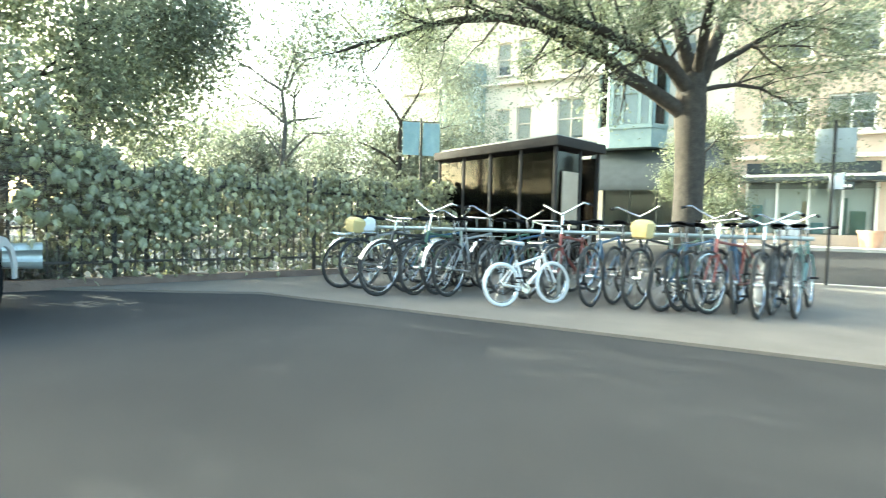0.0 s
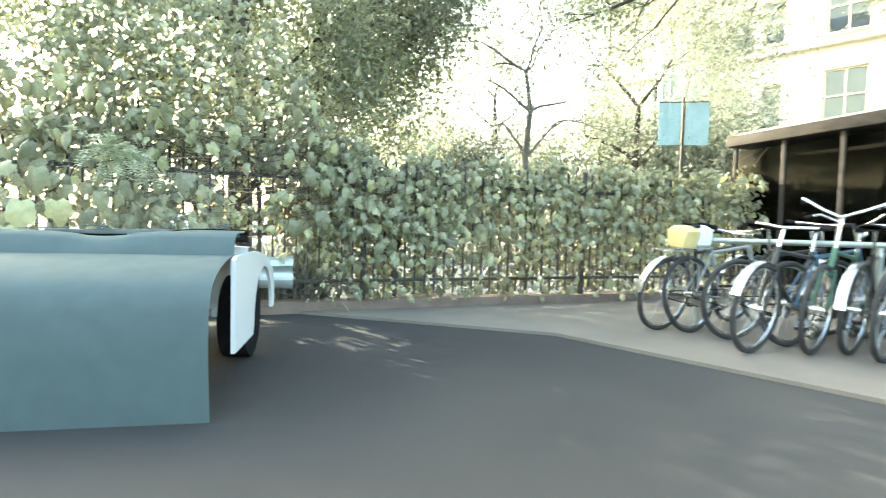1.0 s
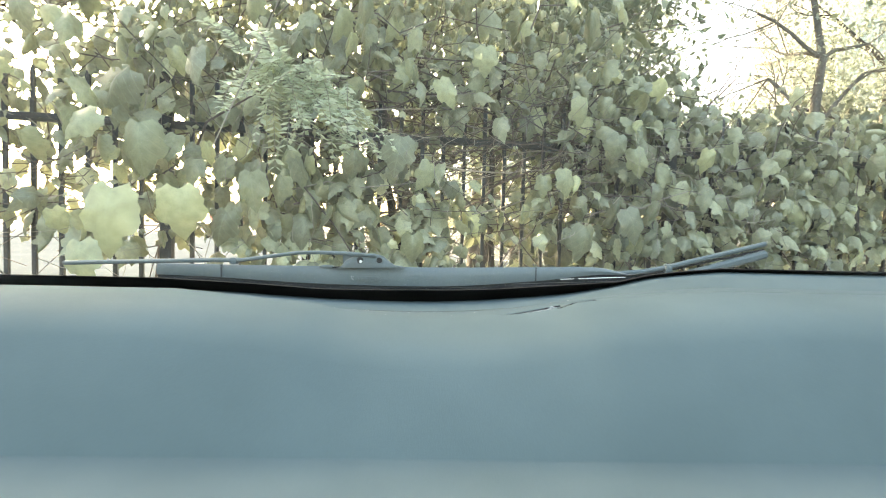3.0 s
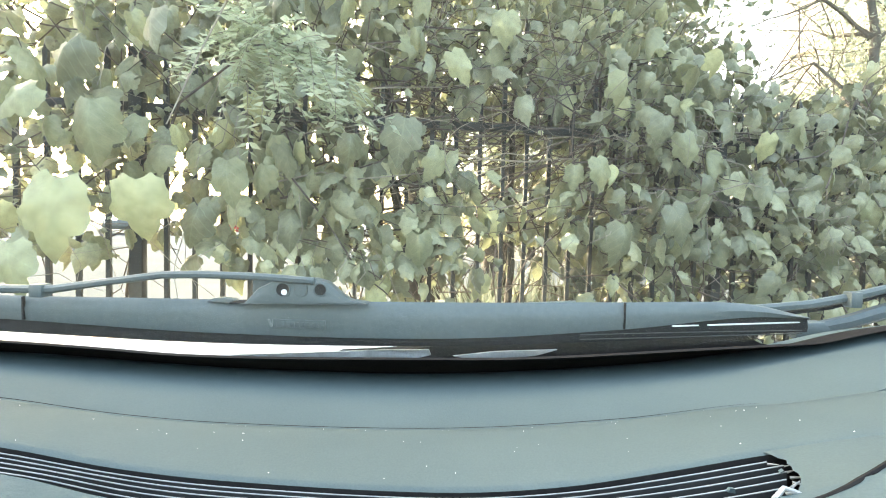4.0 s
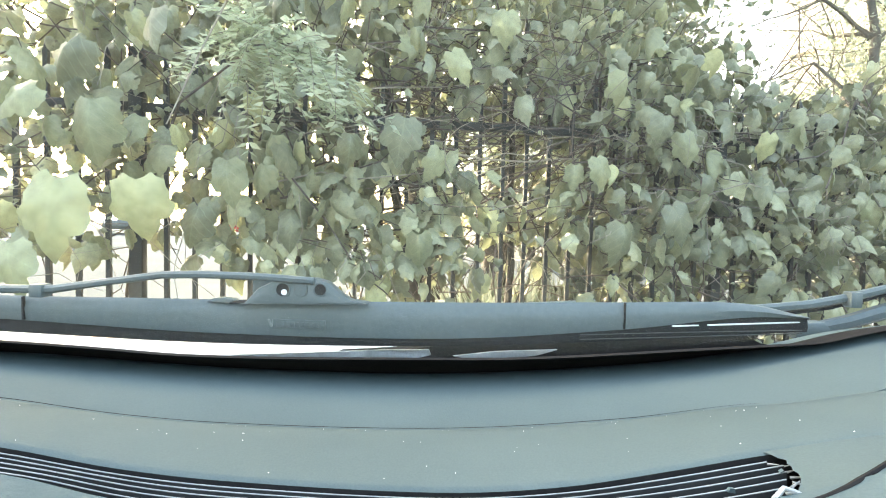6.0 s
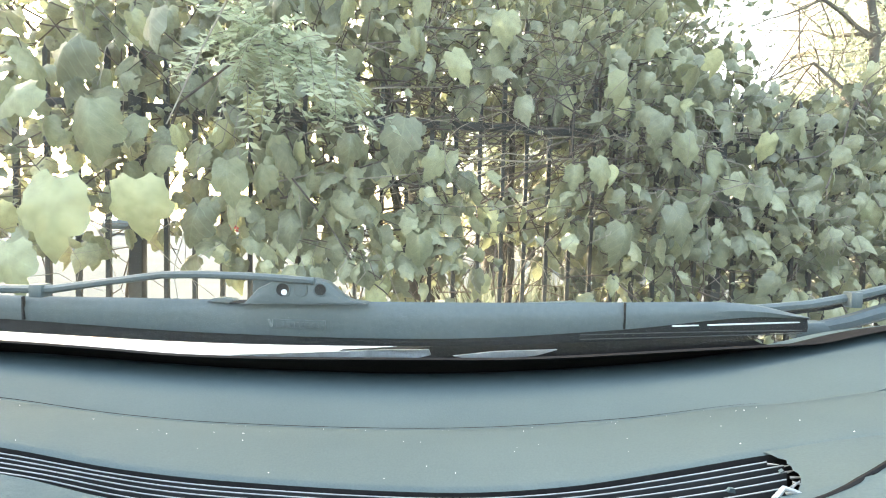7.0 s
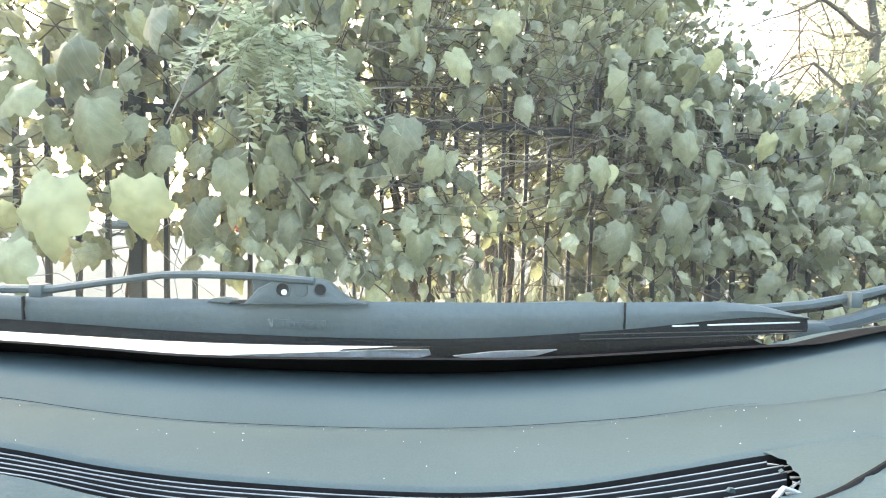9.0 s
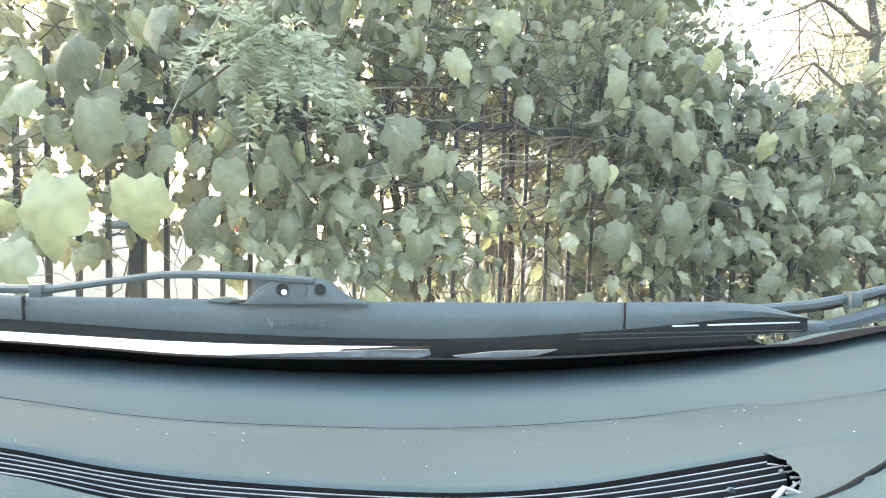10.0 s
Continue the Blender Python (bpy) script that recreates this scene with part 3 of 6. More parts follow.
# pale young shoots that hang before the leaves
b = bmesh.new()
for i in range(150):
    u, z, L = rng.uniform(-0.3, 4.9), rng.uniform(0.8, 2.1), rng.uniform(0.12, 0.5)
    if z > top_of(u):
        continue
    ang = rng.normal(-1.3, 0.7)
    p, q = (u, rng.uniform(-0.5, -0.2), z), (u + L * math.cos(ang), rng.uniform(-0.5, -0.2), z + L * math.sin(ang))
    r0 = rng.uniform(0.0012, 0.0026)
    tube(b, [fence_at(*v) for v in wander(p, q, 5, 0.018)], [r0 * (1 - 0.1 * k) for k in range(6)], 5)
for i in range(24):
    u, z, L, ang = rng.uniform(1.3, 3.7), rng.uniform(1.05, 1.8), rng.uniform(0.5, 1.1), rng.normal(0.08, 0.22)
    p, q = (u, rng.uniform(-0.32, -0.12), z), (u + L * math.cos(ang), rng.uniform(-0.34, -0.1), z + L * math.sin(ang))
    r0 = rng.uniform(0.0025, 0.0048)
    tube(b, [fence_at(*v) for v in wander(p, q, 6, 0.022)], [r0 * (1 - 0.1 * k) for k in range(7)], 6)
part("young_shoot", b, STEM_GREEN, vine)["kind"] = "stuff"
for u, r0 in ((1.45, 0.03), (2.0, 0.035), (2.55, 0.025), (4.2, 0.03), (6.0, 0.03), (8.0, 0.03)):
    part("woody_stem", tubem([fence_at(*v) for v in wander((u, 0.18, 0.0), (u + rng.uniform(-0.2, 0.2), 0.12, min(2.2, top_of(u) - 0.25)), 8, 0.03)], [r0 * (1 - 0.06 * k) for k in range(9)], 7),
         BARK, vine, "thick woody vine stem")
part("cane", tubem([(-0.83, 1.48, 1.28), (-0.74, 1.5, 1.5), (-0.66, 1.52, 1.68), (-0.60, 1.55, 1.9)], [0.002, 0.003, 0.0035, 0.004], 7), STEM_GREEN, vine, "long bare pale cane")

# feathery leaves of a shoot that leans through the vine
FERN = leaf_material("feathery_leaf", [(0.0, (0.36, 0.372, 0.26)), (0.6, (0.48, 0.492, 0.35)), (1.0, (0.60, 0.605, 0.45))], False, 0.5)
pos, tips_, norm = [], [], []
shoot = thing("sapling_shoot", Matrix.Identity(4), "feathery pale green shoot with pinnate leaves in the vine", "plant")
part("shoot_stem", tubem([(-1.62, 2.42, 0.0), (-1.5, 2.38, 0.9), (-1.15, 2.15, 1.5), (-0.66, 1.72, 1.60), (-0.47, 1.70, 1.61)], [0.010, 0.008, 0.006, 0.004, 0.002], 6), TWIG, shoot)
for i in range(46):
    if i < 28:
        o = Vector((-0.66 + rng.normal(0, 0.06), 1.72 + rng.normal(0, 0.05), 1.60 + rng.normal(0, 0.04)))
        d = Vector((rng.uniform(-0.5, 1.0), rng.uniform(-0.7, 0.1), rng.uniform(-0.5, 0.6))).normalized()
    else:
        o = Vector((-0.47 + rng.normal(0, 0.07), 1.70 + rng.normal(0, 0.05), 1.60 + rng.normal(0, 0.05)))
        d = Vector((rng.uniform(-0.5, 0.7), rng.uniform(-0.6, 0.0), rng.uniform(-1.1, -0.1))).normalized()
    L = rng.uniform(0.16, 0.30)
    pts = [o + d * L * k / 6 + Vector((0, 0, -0.10 * (k / 6) ** 2)) for k in range(7)]
    part("leaf_stalk", tubem(pts, 0.0012, 4), STEM_GREEN, shoot)
    sd = d.cross(Vector((0, 0, 1))).normalized()
    for k in range(1, 15):
        q = k / 14
        c = o + d * L * q + Vector((0, 0, -0.10 * q * q))
        for sg in (-1, 1):
            pos.append(c)
            tips_.append(sd * sg + d * 0.5 + Vector(rng.normal(0, 0.15, 3)))
            norm.append(Vector((0, -0.4, 1)) + Vector(rng.normal(0, 0.3, 3)))
part("leaflet", leaf_cloud("leaflet", OVAL, OVAL_F, np.array(pos), np.array(tips_), np.array(norm), rng.uniform(0.028, 0.055, len(pos)), FERN), None, shoot)["kind"] = "stuff"

# grass behind the fence foot
n = 900
a = np.stack([rng.uniform(2.4, 3.15, n), rng.uniform(0.25, 1.0, n), np.zeros(n) + 0.01], 1)
tip = np.array([0, 0, 1.0]) + rng.normal(0, 0.3, (n, 3))
g = part("grass", leaf_cloud("grass", BLADE * np.array([2.2, 1, 1]), BLADE_F, to_world(a), tip, rng.normal(0, 1, (n, 3)), rng.uniform(0.3, 0.75, n), GRASS), None)
tagged(g, "tall dry yellow-green grass behind the fence", "grass", kind="stuff")

# ---- trees ----


def grow(bm, p, d, length, r, depth, tips, spread, droop):
    steps = 4
    pts, rad = [p.copy()], [r]
    for k in range(steps):
        d = (d + Vector(rng.normal(0, 0.13, 3)) + Vector((0, 0, -droop))).normalized()
        p = p + d * (length / steps)
        pts.append(p.copy())
        rad.append(r * (1 - 0.4 * (k + 1) / steps))
        if depth <= 1:
            tips.append(p.copy())
    tube(bm, pts, rad, 10 if r > 0.08 else 6 if r > 0.02 else 4)
    if depth == 0:
        return
    for k in range(3 if depth > 1 else 2):
        v = (d + Vector(rng.normal(0, spread, 3))).normalized()
        grow(bm, pts[-1 - (k % 2)], v, length * rng.uniform(0.6, 0.82), rad[-1] * rng.uniform(0.55, 0.8), depth - 1, tips, spread, droop)


def tree(base, trunk, limbs, label, leaves, leaf_size, puff, depth=3, spread=0.5, droop=0.02, low=0.0, keep=None, leaf=None, bark=None):
    """trunk: (points, radii); limbs: (start index, direction, length, radius)."""
    t = thing("tree", Matrix.Identity(4), label, "tree")
    base = Vector(base)
    b = bmesh.new()
    pts, rad = [base + Vector(q) for q in trunk[0]], trunk[1]
    tube(b, pts, rad, 14)
    part("trunk", b, bark or BARK, t)
    tips = []
    for k, d, length, r in limbs:
        b = bmesh.new()
        grow(b, pts[k], Vector(d).normalized(), length, r, depth, tips, spread, droop)
        part("limb", b, bark or BARK, t)
    c = np.array([q for q in tips if q.z > low and (keep is None or keep(q))])
    pick = c[rng.integers(0, len(c), leaves)] + rng.normal(0, puff, (leaves, 3))
    tp, nr = rng.normal(0, 1, (leaves, 3)) + (0, 0, -0.5), rng.normal(0, 0.6, (leaves, 3)) + (0, 0, 1)
    part("crown", leaf_cloud("crown", OVAL, OVAL_F, pick, tp, nr, rng.uniform(0.6, 1.3, leaves) * leaf_size, leaf or TREE_LEAF), None, t)
    return t


def street_tree():
    """The broad tree by the kerb: long arching limbs over the plaza, thin twigs and a loose crown."""
    t = thing("tree", Matrix.Identity(4), "broad street tree with a dark furrowed trunk and arching limbs", "tree")
    base = Vector((11.3, 0.6, 0.03))
    out, near = Vector((-0.873, 0.488, 0)), Vector((-0.488, -0.873, 0))
    pts = [base + Vector(q) for q in ((0, 0, 0), (0.02, 0.02, 0.25), (0.0, 0.04, 0.8), (0.0, 0.05, 1.7), (-0.03, 0.05, 2.6), (-0.05, 0.06, 3.3), (-0.03, 0.08, 3.9), (0.0, 0.1, 4.4))]
    part("trunk", tubem(pts, [0.42, 0.33, 0.29, 0.27, 0.27, 0.30, 0.27, 0.18], 16), BARK, t)
    limbs = (
        (((0.0, 0.0, 3.1), (0.9, 0.0, 3.75), (1.8, 0.1, 4.25), (3.2, 0.2, 4.85), (4.6, 0.3, 4.9), (5.8, 0.3, 4.6), (7.0, 0.4, 4.15)), 0.15),
        (((0.0, 0.0, 3.6), (0.7, 0.2, 4.15), (1.5, 0.4, 4.5), (2.8, 0.6, 4.8), (4.2, 0.9, 5.3), (5.6, 1.1, 5.4)), 0.15),
        (((0.1, 0.0, 3.9), (0.4, 0.0, 5.0), (0.9, -0.2, 6.0), (1.4, -0.3, 7.0)), 0.15),
        (((-0.1, 0.0, 3.9), (-0.4, 0.2, 5.1), (-0.8, 0.4, 6.1), (-1.5, 0.5, 7.0)), 0.14),
        (((0.0, 0.0, 4.0), (-1.0, 0.1, 4.6), (-2.1, 0.0, 5.1), (-3.2, -0.1, 5.1)), 0.075),
        (((0.0, 0.0, 4.0), (0.4, 1.2, 5.0), (0.9, 2.3, 5.7), (1.3, 3.2, 5.9)), 0.11),
        (((0.0, -0.1, 4.0), (0.5, -1.3, 5.0), (1.2, -2.5, 5.8)), 0.11),
        (((0.0, 0.0, 3.7), (-1.0, -0.3, 4.0), (-1.8, -0.4, 3.85), (-2.4, -0.4, 3.4)), 0.05))
    tips = []
    for path, r in limbs:
        b = bmesh.new()
        q = [base + out * x + near * y + Vector((0, 0, z)) for x, y, z in path]
        fine = []
        for k in range(len(q) - 1):
            for h in (0.0, 0.5):
                fine.append(q[k].lerp(q[k + 1], h) + Vector(rng.normal(0, 0.04, 3)) * (k > 0))
        fine.append(q[-1])
        rad = [r * (1 - 0.9 * k / (len(fine) - 1)) + 0.006 for k in range(len(fine))]
        tube(b, fine, rad, 10)
        for k in range(2, len(fine)):
            d0 = (fine[k] - fine[k - 1]).normalized()
            for _ in range(3):
                d = (d0 + Vector(rng.normal(0, 0.6, 3)) + Vector((0, 0, 0.1))).normalized()
                grow(b, fine[k], d, rng.uniform(0.6, 1.0), min(0.035, rad[k] * 0.5), 2, tips, 0.5, 0.02)
        part("limb", b, BARK, t)
    c = np.array([q for q in tips if q.z > 4.2 or (q - base).dot(out) < -0.9 or rng.random() < 0.2])
    n = 52000
    pick = c[rng.integers(0, len(c), n)] + rng.normal(0, 0.17, (n, 3))
    tp, nr = rng.normal(0, 1, (n, 3)) + (0, 0, -0.5), rng.normal(0, 0.6, (n, 3)) + (0, 0, 1)
    part("crown", leaf_cloud("crown", OVAL, OVAL_F, pick, tp, nr, rng.uniform(0.6, 1.3, n) * 0.085, TREE_LEAF), None, t)


street_tree()
tree((4.3, 5.1, 0), ([(0, 0, 0), (0.03, 0, 1.2), (0, 0.02, 2.2), (0.06, 0, 3.0), (0.0, 0.1, 3.7)], [0.08, 0.066, 0.055, 0.042, 0.03]),
     [(2, (0.7, -0.2, 0.8), 0.85, 0.030), (2, (-0.5, 0.2, 0.9), 0.8, 0.026), (2, (0.2, 0.7, 0.7), 0.9, 0.026), (3, (0.8, 0.4, 0.5), 0.9, 0.026), (3, (-0.8, 0.3, 0.6), 0.9, 0.026),
      (3, (0.1, 0.9, 0.6), 0.9, 0.026), (4, (0.2, -0.3, 0.8), 0.8, 0.024), (4, (-0.9, 0.3, 0.4), 0.9, 0.024), (4, (0.8, 0.6, 0.4), 0.9, 0.024), (4, (-0.3, 0.9, 0.5), 0.9, 0.024)],
     "slender open-crowned tree behind the hedge", 10000, 0.06, 0.26, 3, 0.55, 0.0, 0.0, lambda q: q.z > 1.15 + 0.53 * q.y or q.x > 0.72 * q.y and rng.random() < 0.5, SMALL_LEAF, BLOOM_BARK)
# the last three limbs are added to keep sun off the dashboard
tree((-0.2, 4.3, 0), ([(0, 0, 0), (0.05, 0, 1.3), (0, 0.05, 2.6), (0.05, 0, 3.8)], [0.2, 0.17, 0.14, 0.1]),
     [(1, (0.6, -0.3, 0.9), 1.05, 0.07), (2, (-0.8, -0.2, 0.7), 1.5, 0.07), (2, (0.7, 0.2, 0.7), 0.95, 0.07), (3, (0.0, -0.6, 0.9), 1.2, 0.06), (3, (-0.4, 0.5, 0.9), 1.3, 0.06), (3, (0.3, 0.1, 1), 1.0, 0.06), (3, (-0.95, 0.1, 0.12), 1.25, 0.07), (3, (-0.9, -0.4, 0.25), 1.2, 0.06), (3, (-0.8, 0.5, 0.3), 1.3, 0.06)],
     "bushy tree with dense leaves above the vine-covered fence", 18000, 0.11, 0.42, 3, 0.5, 0.02, 0.0, lambda q: q.x < 0.44 * q.y and (q.x > -0.40 * q.y or q.z > 1.15 + 0.45 * q.y))
tree((0.7, 6.6, 0), ([(0, 0, 0), (0.05, 0, 1.6), (0, 0.05, 3.0), (0.05, 0, 4.6)], [0.2, 0.17, 0.14, 0.1]),
     [(1, (0.5, -0.3, 0.8), 1.3, 0.07), (2, (-0.8, -0.2, 0.6), 1.5, 0.07), (2, (0.7, 0.3, 0.7), 1.2, 0.07), (3, (0.1, -0.5, 0.9), 1.3, 0.06), (3, (-0.4, 0.5, 0.9), 1.5, 0.06), (3, (0.5, 0.2, 0.9), 1.2, 0.06), (3, (0.9, -0.1, 0.35), 1.3, 0.06), (3, (0.9, 0.3, 0.6), 1.4, 0.06), (3, (0.7, -0.6, 0.4), 1.2, 0.06)],
     "airy light green tree behind the vine-covered fence", 42000, 0.108, 0.46, 3, 0.5, 0.0, 0.0, lambda q: q.x < 0.42 * q.y or q.z > 1.3 + 0.62 * q.y)
# added tree: its crown blocks the sun from the parked dashboard
tree((-9.6, 9.0, 0), ([(0, 0, 0), (0.05, 0, 1.6), (0, 0.05, 3.0), (0.05, 0, 4.4)], [0.24, 0.2, 0.16, 0.12]),
     [(2, (-0.8, -0.2, 0.7), 1.8, 0.08), (2, (0.7, -0.4, 0.7), 1.7, 0.08), (3, (0.1, -0.6, 0.9), 1.6, 0.07), (3, (-0.4, 0.5, 0.9), 1.6, 0.07), (3, (0.95, -0.35, 0.25), 1.7, 0.09), (3, (0.95, -0.15, 0.35), 1.8, 0.09), (3, (0.9, -0.3, 0.5), 1.7, 0.09)],
     "leafy tree added to keep the sun off the dashboard", 22000, 0.14, 0.42, 3, 0.4, 0.0, 0.0, lambda q: q.x < -0.98 * q.y or q.z > 1.3 + 0.46 * q.y)
for bx, by, k in ((2.6, 14.5, 1.0), (4.6, 15.5, 1.1), (6.4, 15.0, 1.05), (8.2, 11.2, 0.85), (9.8, 10.2, 0.85), (11.2, 9.4, 0.8)):
    tree((bx, by, 0), ([(0, 0, 0), (0.02, 0, 1.0), (0, 0.03, 2.0 * k), (0.03, 0, 3.0 * k)], [0.15, 0.12, 0.10, 0.06]),
         [(1, (-0.8, -0.3, 0.5), 1.0, 0.05), (1, (0.8, -0.2, 0.5), 1.0, 0.05), (2, (-0.8, -0.2, 0.5), 1.0, 0.05), (2, (0.8, -0.1, 0.5), 1.0, 0.05), (3, (0.5, -0.6, 0.5), 0.8, 0.05), (3, (-0.6, 0.5, 0.5), 0.8, 0.05)],
         "low bushy sunlit tree far behind the hedge", 8500, 0.16, 0.50, 3, 0.5, 0.0, 0.0, None, SMALL_LEAF)
tree((7.2, 17.4, 0), ([(0, 0, 0), (0.05, 0, 2.1), (-0.05, 0.05, 3.8), (0.05, 0, 5.2), (0.0, 0.0, 6.5)], [0.22, 0.18, 0.15, 0.11, 0.06]),
     [(1, (-0.8, -0.2, 0.6), 1.3, 0.06), (1, (0.8, -0.2, 0.6), 1.2, 0.06), (2, (-0.8, 0.2, 0.6), 1.5, 0.06), (2, (0.8, -0.1, 0.6), 1.2, 0.06), (3, (0.7, -0.3, 0.7), 1.2, 0.05),
      (3, (-0.7, 0.1, 0.7), 1.4, 0.05), (4, (0.6, 0.1, 0.7), 1.0, 0.04), (4, (-0.6, 0.2, 0.8), 1.2, 0.04), (4, (0.0, -0.3, 0.9), 1.0, 0.04)],
     "tall airy sunlit tree far behind the vine-covered fence", 9500, 0.115, 0.5, 3, 0.6, 0.0, 0.0, lambda q: q.x < 0.48 * q.y, SMALL_LEAF)
tree((8.6, 8.8, 0), ([(0, 0, 0), (0.02, 0, 1.4), (0, 0.03, 2.8), (0.03, 0, 4.2)], [0.13, 0.11, 0.09, 0.06]),
     [(2, (-0.8, -0.2, 0.7), 1.5, 0.05), (2, (0.8, -0.1, 0.7), 1.5, 0.05), (3, (0.1, -0.6, 0.9), 1.5, 0.05), (3, (-0.4, 0.5, 0.9), 1.5, 0.05)],
     "light green young tree beyond the hedge", 24000, 0.085, 0.42, 3, 0.5, 0.0, 0.0, lambda q: q.z > 1.3 + 0.53 * q.y or q.x > 0.80 * q.y, SMALL_LEAF)
tree(tuple(street(6.4, 17.9, 0.3)), ([(0, 0, 0), (0.02, 0, 1.2), (0, 0.03, 2.2), (0.03, 0, 3.4)], [0.09, 0.075, 0.06, 0.04]),
     [(1, (-0.6, -0.2, 0.6), 0.6, 0.03), (1, (0.5, -0.4, 0.5), 0.6, 0.03), (2, (0.6, -0.1, 0.6), 0.6, 0.03), (2, (-0.6, 0.1, 0.5), 0.6, 0.03), (3, (0.1, -0.5, 0.7), 0.6, 0.03), (3, (-0.3, 0.4, 0.7), 0.6, 0.03)],
     "small bushy street tree before the shops", 11000, 0.11, 0.20, 3, 0.5, 0.02)

# ---- bus shelter ----


def build_shelter():
    A, B, C = Vector((7.44, 4.05, 0)), Vector((8.04, 0.92, 0)), Vector((9.35, 1.14, 0))
    ux = (B - A).normalized()
    uy = Vector((-ux.y, ux.x, 0))
    L, W = (B - A).length, 1.35
    m = Matrix(((ux.x, uy.x, 0, A.x), (ux.y, uy.y, 0, A.y), (0, 0, 1, 0.03), (0, 0, 0, 1)))
    s = thing("bus_shelter", m, "dark brown metal bus shelter with smoked glass walls", "bus shelter")
    part("roof", boxm(L + 0.16, W + 0.16, 0.17, at(L / 2, W / 2, 2.45), 0.02), SHELTER_BROWN, s)
    part("roof_felt", boxm(L - 0.1, W - 0.1, 0.05, at(L / 2, W / 2, 2.562), 0.015), ROOF_FELT, s, "pale weathered roof felt")
    for i in range(5):
        x = 0.03 + (L - 0.06) * i / 4
        for y in (0.03, W - 0.03):
            part("post", boxm(0.06, 0.06, 2.362, at(x, y, 1.181), 0.006), SHELTER_BROWN, s)
    for i in range(4):
        x = 0.03 + (L - 0.06) * (i + 0.5) / 4
        for y in (0.03, W - 0.03):
            part("pane", boxm((L - 0.06) / 4 - 0.07, 0.012, 2.04, at(x, y, 1.27)), SHELTER_GLASS, s)
            part("sill_rail", boxm((L - 0.06) / 4 - 0.065, 0.05, 0.1, at(x, y, 0.17), 0.006), SHELTER_BROWN, s)
    part("end_pane", boxm(0.012, W - 0.14, 2.04, at(0.03, W / 2, 1.27)), SHELTER_GLASS, s)
    part("end_pane", boxm(0.012, W * 0.5, 2.04, at(L - 0.03, W * 0.28, 1.27)), SHELTER_GLASS, s)
    part("post", boxm(0.05, 0.05, 2.362, at(L - 0.03, W * 0.56, 1.181), 0.006), SHELTER_BROWN, s)
    part("poster", boxm(0.02, 0.46, 1.0, at(L + 0.008, 0.42, 1.45), 0.004), CARD, s, "plain tan notice board")
    part("bench", boxm(L * 0.6, 0.35, 0.05, at(L / 2, W - 0.3, 0.5), 0.01), SHELTER_BROWN, s)
    for x in (L * 0.25, L * 0.75):
        part("bench_leg", boxm(0.05, 0.3, 0.475, at(x, W - 0.3, 0.2375), 0.006), SHELTER_BROWN, s)


build_shelter()

# ---- bicycle rack and bicycles ----
R0, RD = Vector((4.4, 1.95, 0.03)), Vector((0.718, -0.695, 0)).normalized()
RN = Vector((-RD.y, RD.x, 0))
RACK_LEN = 6.5


def build_rack():
    r = thing("bicycle_rack", Matrix.Identity(4), "long galvanised tube bicycle rack rail", "bicycle rack")
    part("rail", tubem([R0 + RD * t + Vector((0, 0, 0.90)) for t in np.linspace(0.5, RACK_LEN, 12)], 0.027, 10), GALV, r)
    for k in range(5):
        p = R0 + RD * (0.7 + k * (RACK_LEN - 0.9) / 4)
        part("leg", tubem([p, p + Vector((0, 0, 0.88))], 0.024, 10), GALV, r)


build_rack()


def ring(R, r, seg=36, m=None, side=6):
    b = bmesh.new()
    tube(b, [(R * math.cos(k), 0, R * math.sin(k)) for k in (2 * math.pi * i / seg for i in range(seg))], r, side, True)
    if m is not None:
        bmesh.ops.transform(b, matrix=m, verts=b.verts)
    return b


WHEELS = {}


def wheel(parent, name, R, pos, white_tyre=False, turn=0.0):
    key = (R, white_tyre)
    if key not in WHEELS:
        sp = bmesh.new()
        for i in range(18):
            an = 2 * math.pi * i / 18
            tube(sp, [(0.02 * math.cos(an + 1), 0.02 * (-1) ** i, 0.02 * math.sin(an + 1)), ((R - 0.035) * math.cos(an), 0, (R - 0.035) * math.sin(an))], 0.0014, 4)
        hb = bmesh.new()
        disc(hb, 0.024, 0.09, Matrix.Rotation(radians(90), 4, "X"), 12)
        WHEELS[key] = (finish(ring(R - 0.02, 0.02, 40, None, 8), "tyre", WHITE_P if white_tyre else TYRE), finish(ring(R - 0.045, 0.011, 40), "rim", CHROME),
                       finish(sp, "spokes", CHROME), finish(hb, "hub", CHROME))
    ty, ri, sp, hb = WHEELS[key]
    w = part(name, ty, None, parent)
    w.matrix_local = Matrix.Translation(pos) @ Matrix.Rotation(turn, 4, "Z")
    part("rim", ri, None, w)
    part("spokes", sp, None, w)
    part("hub", hb, None, w)
    return w


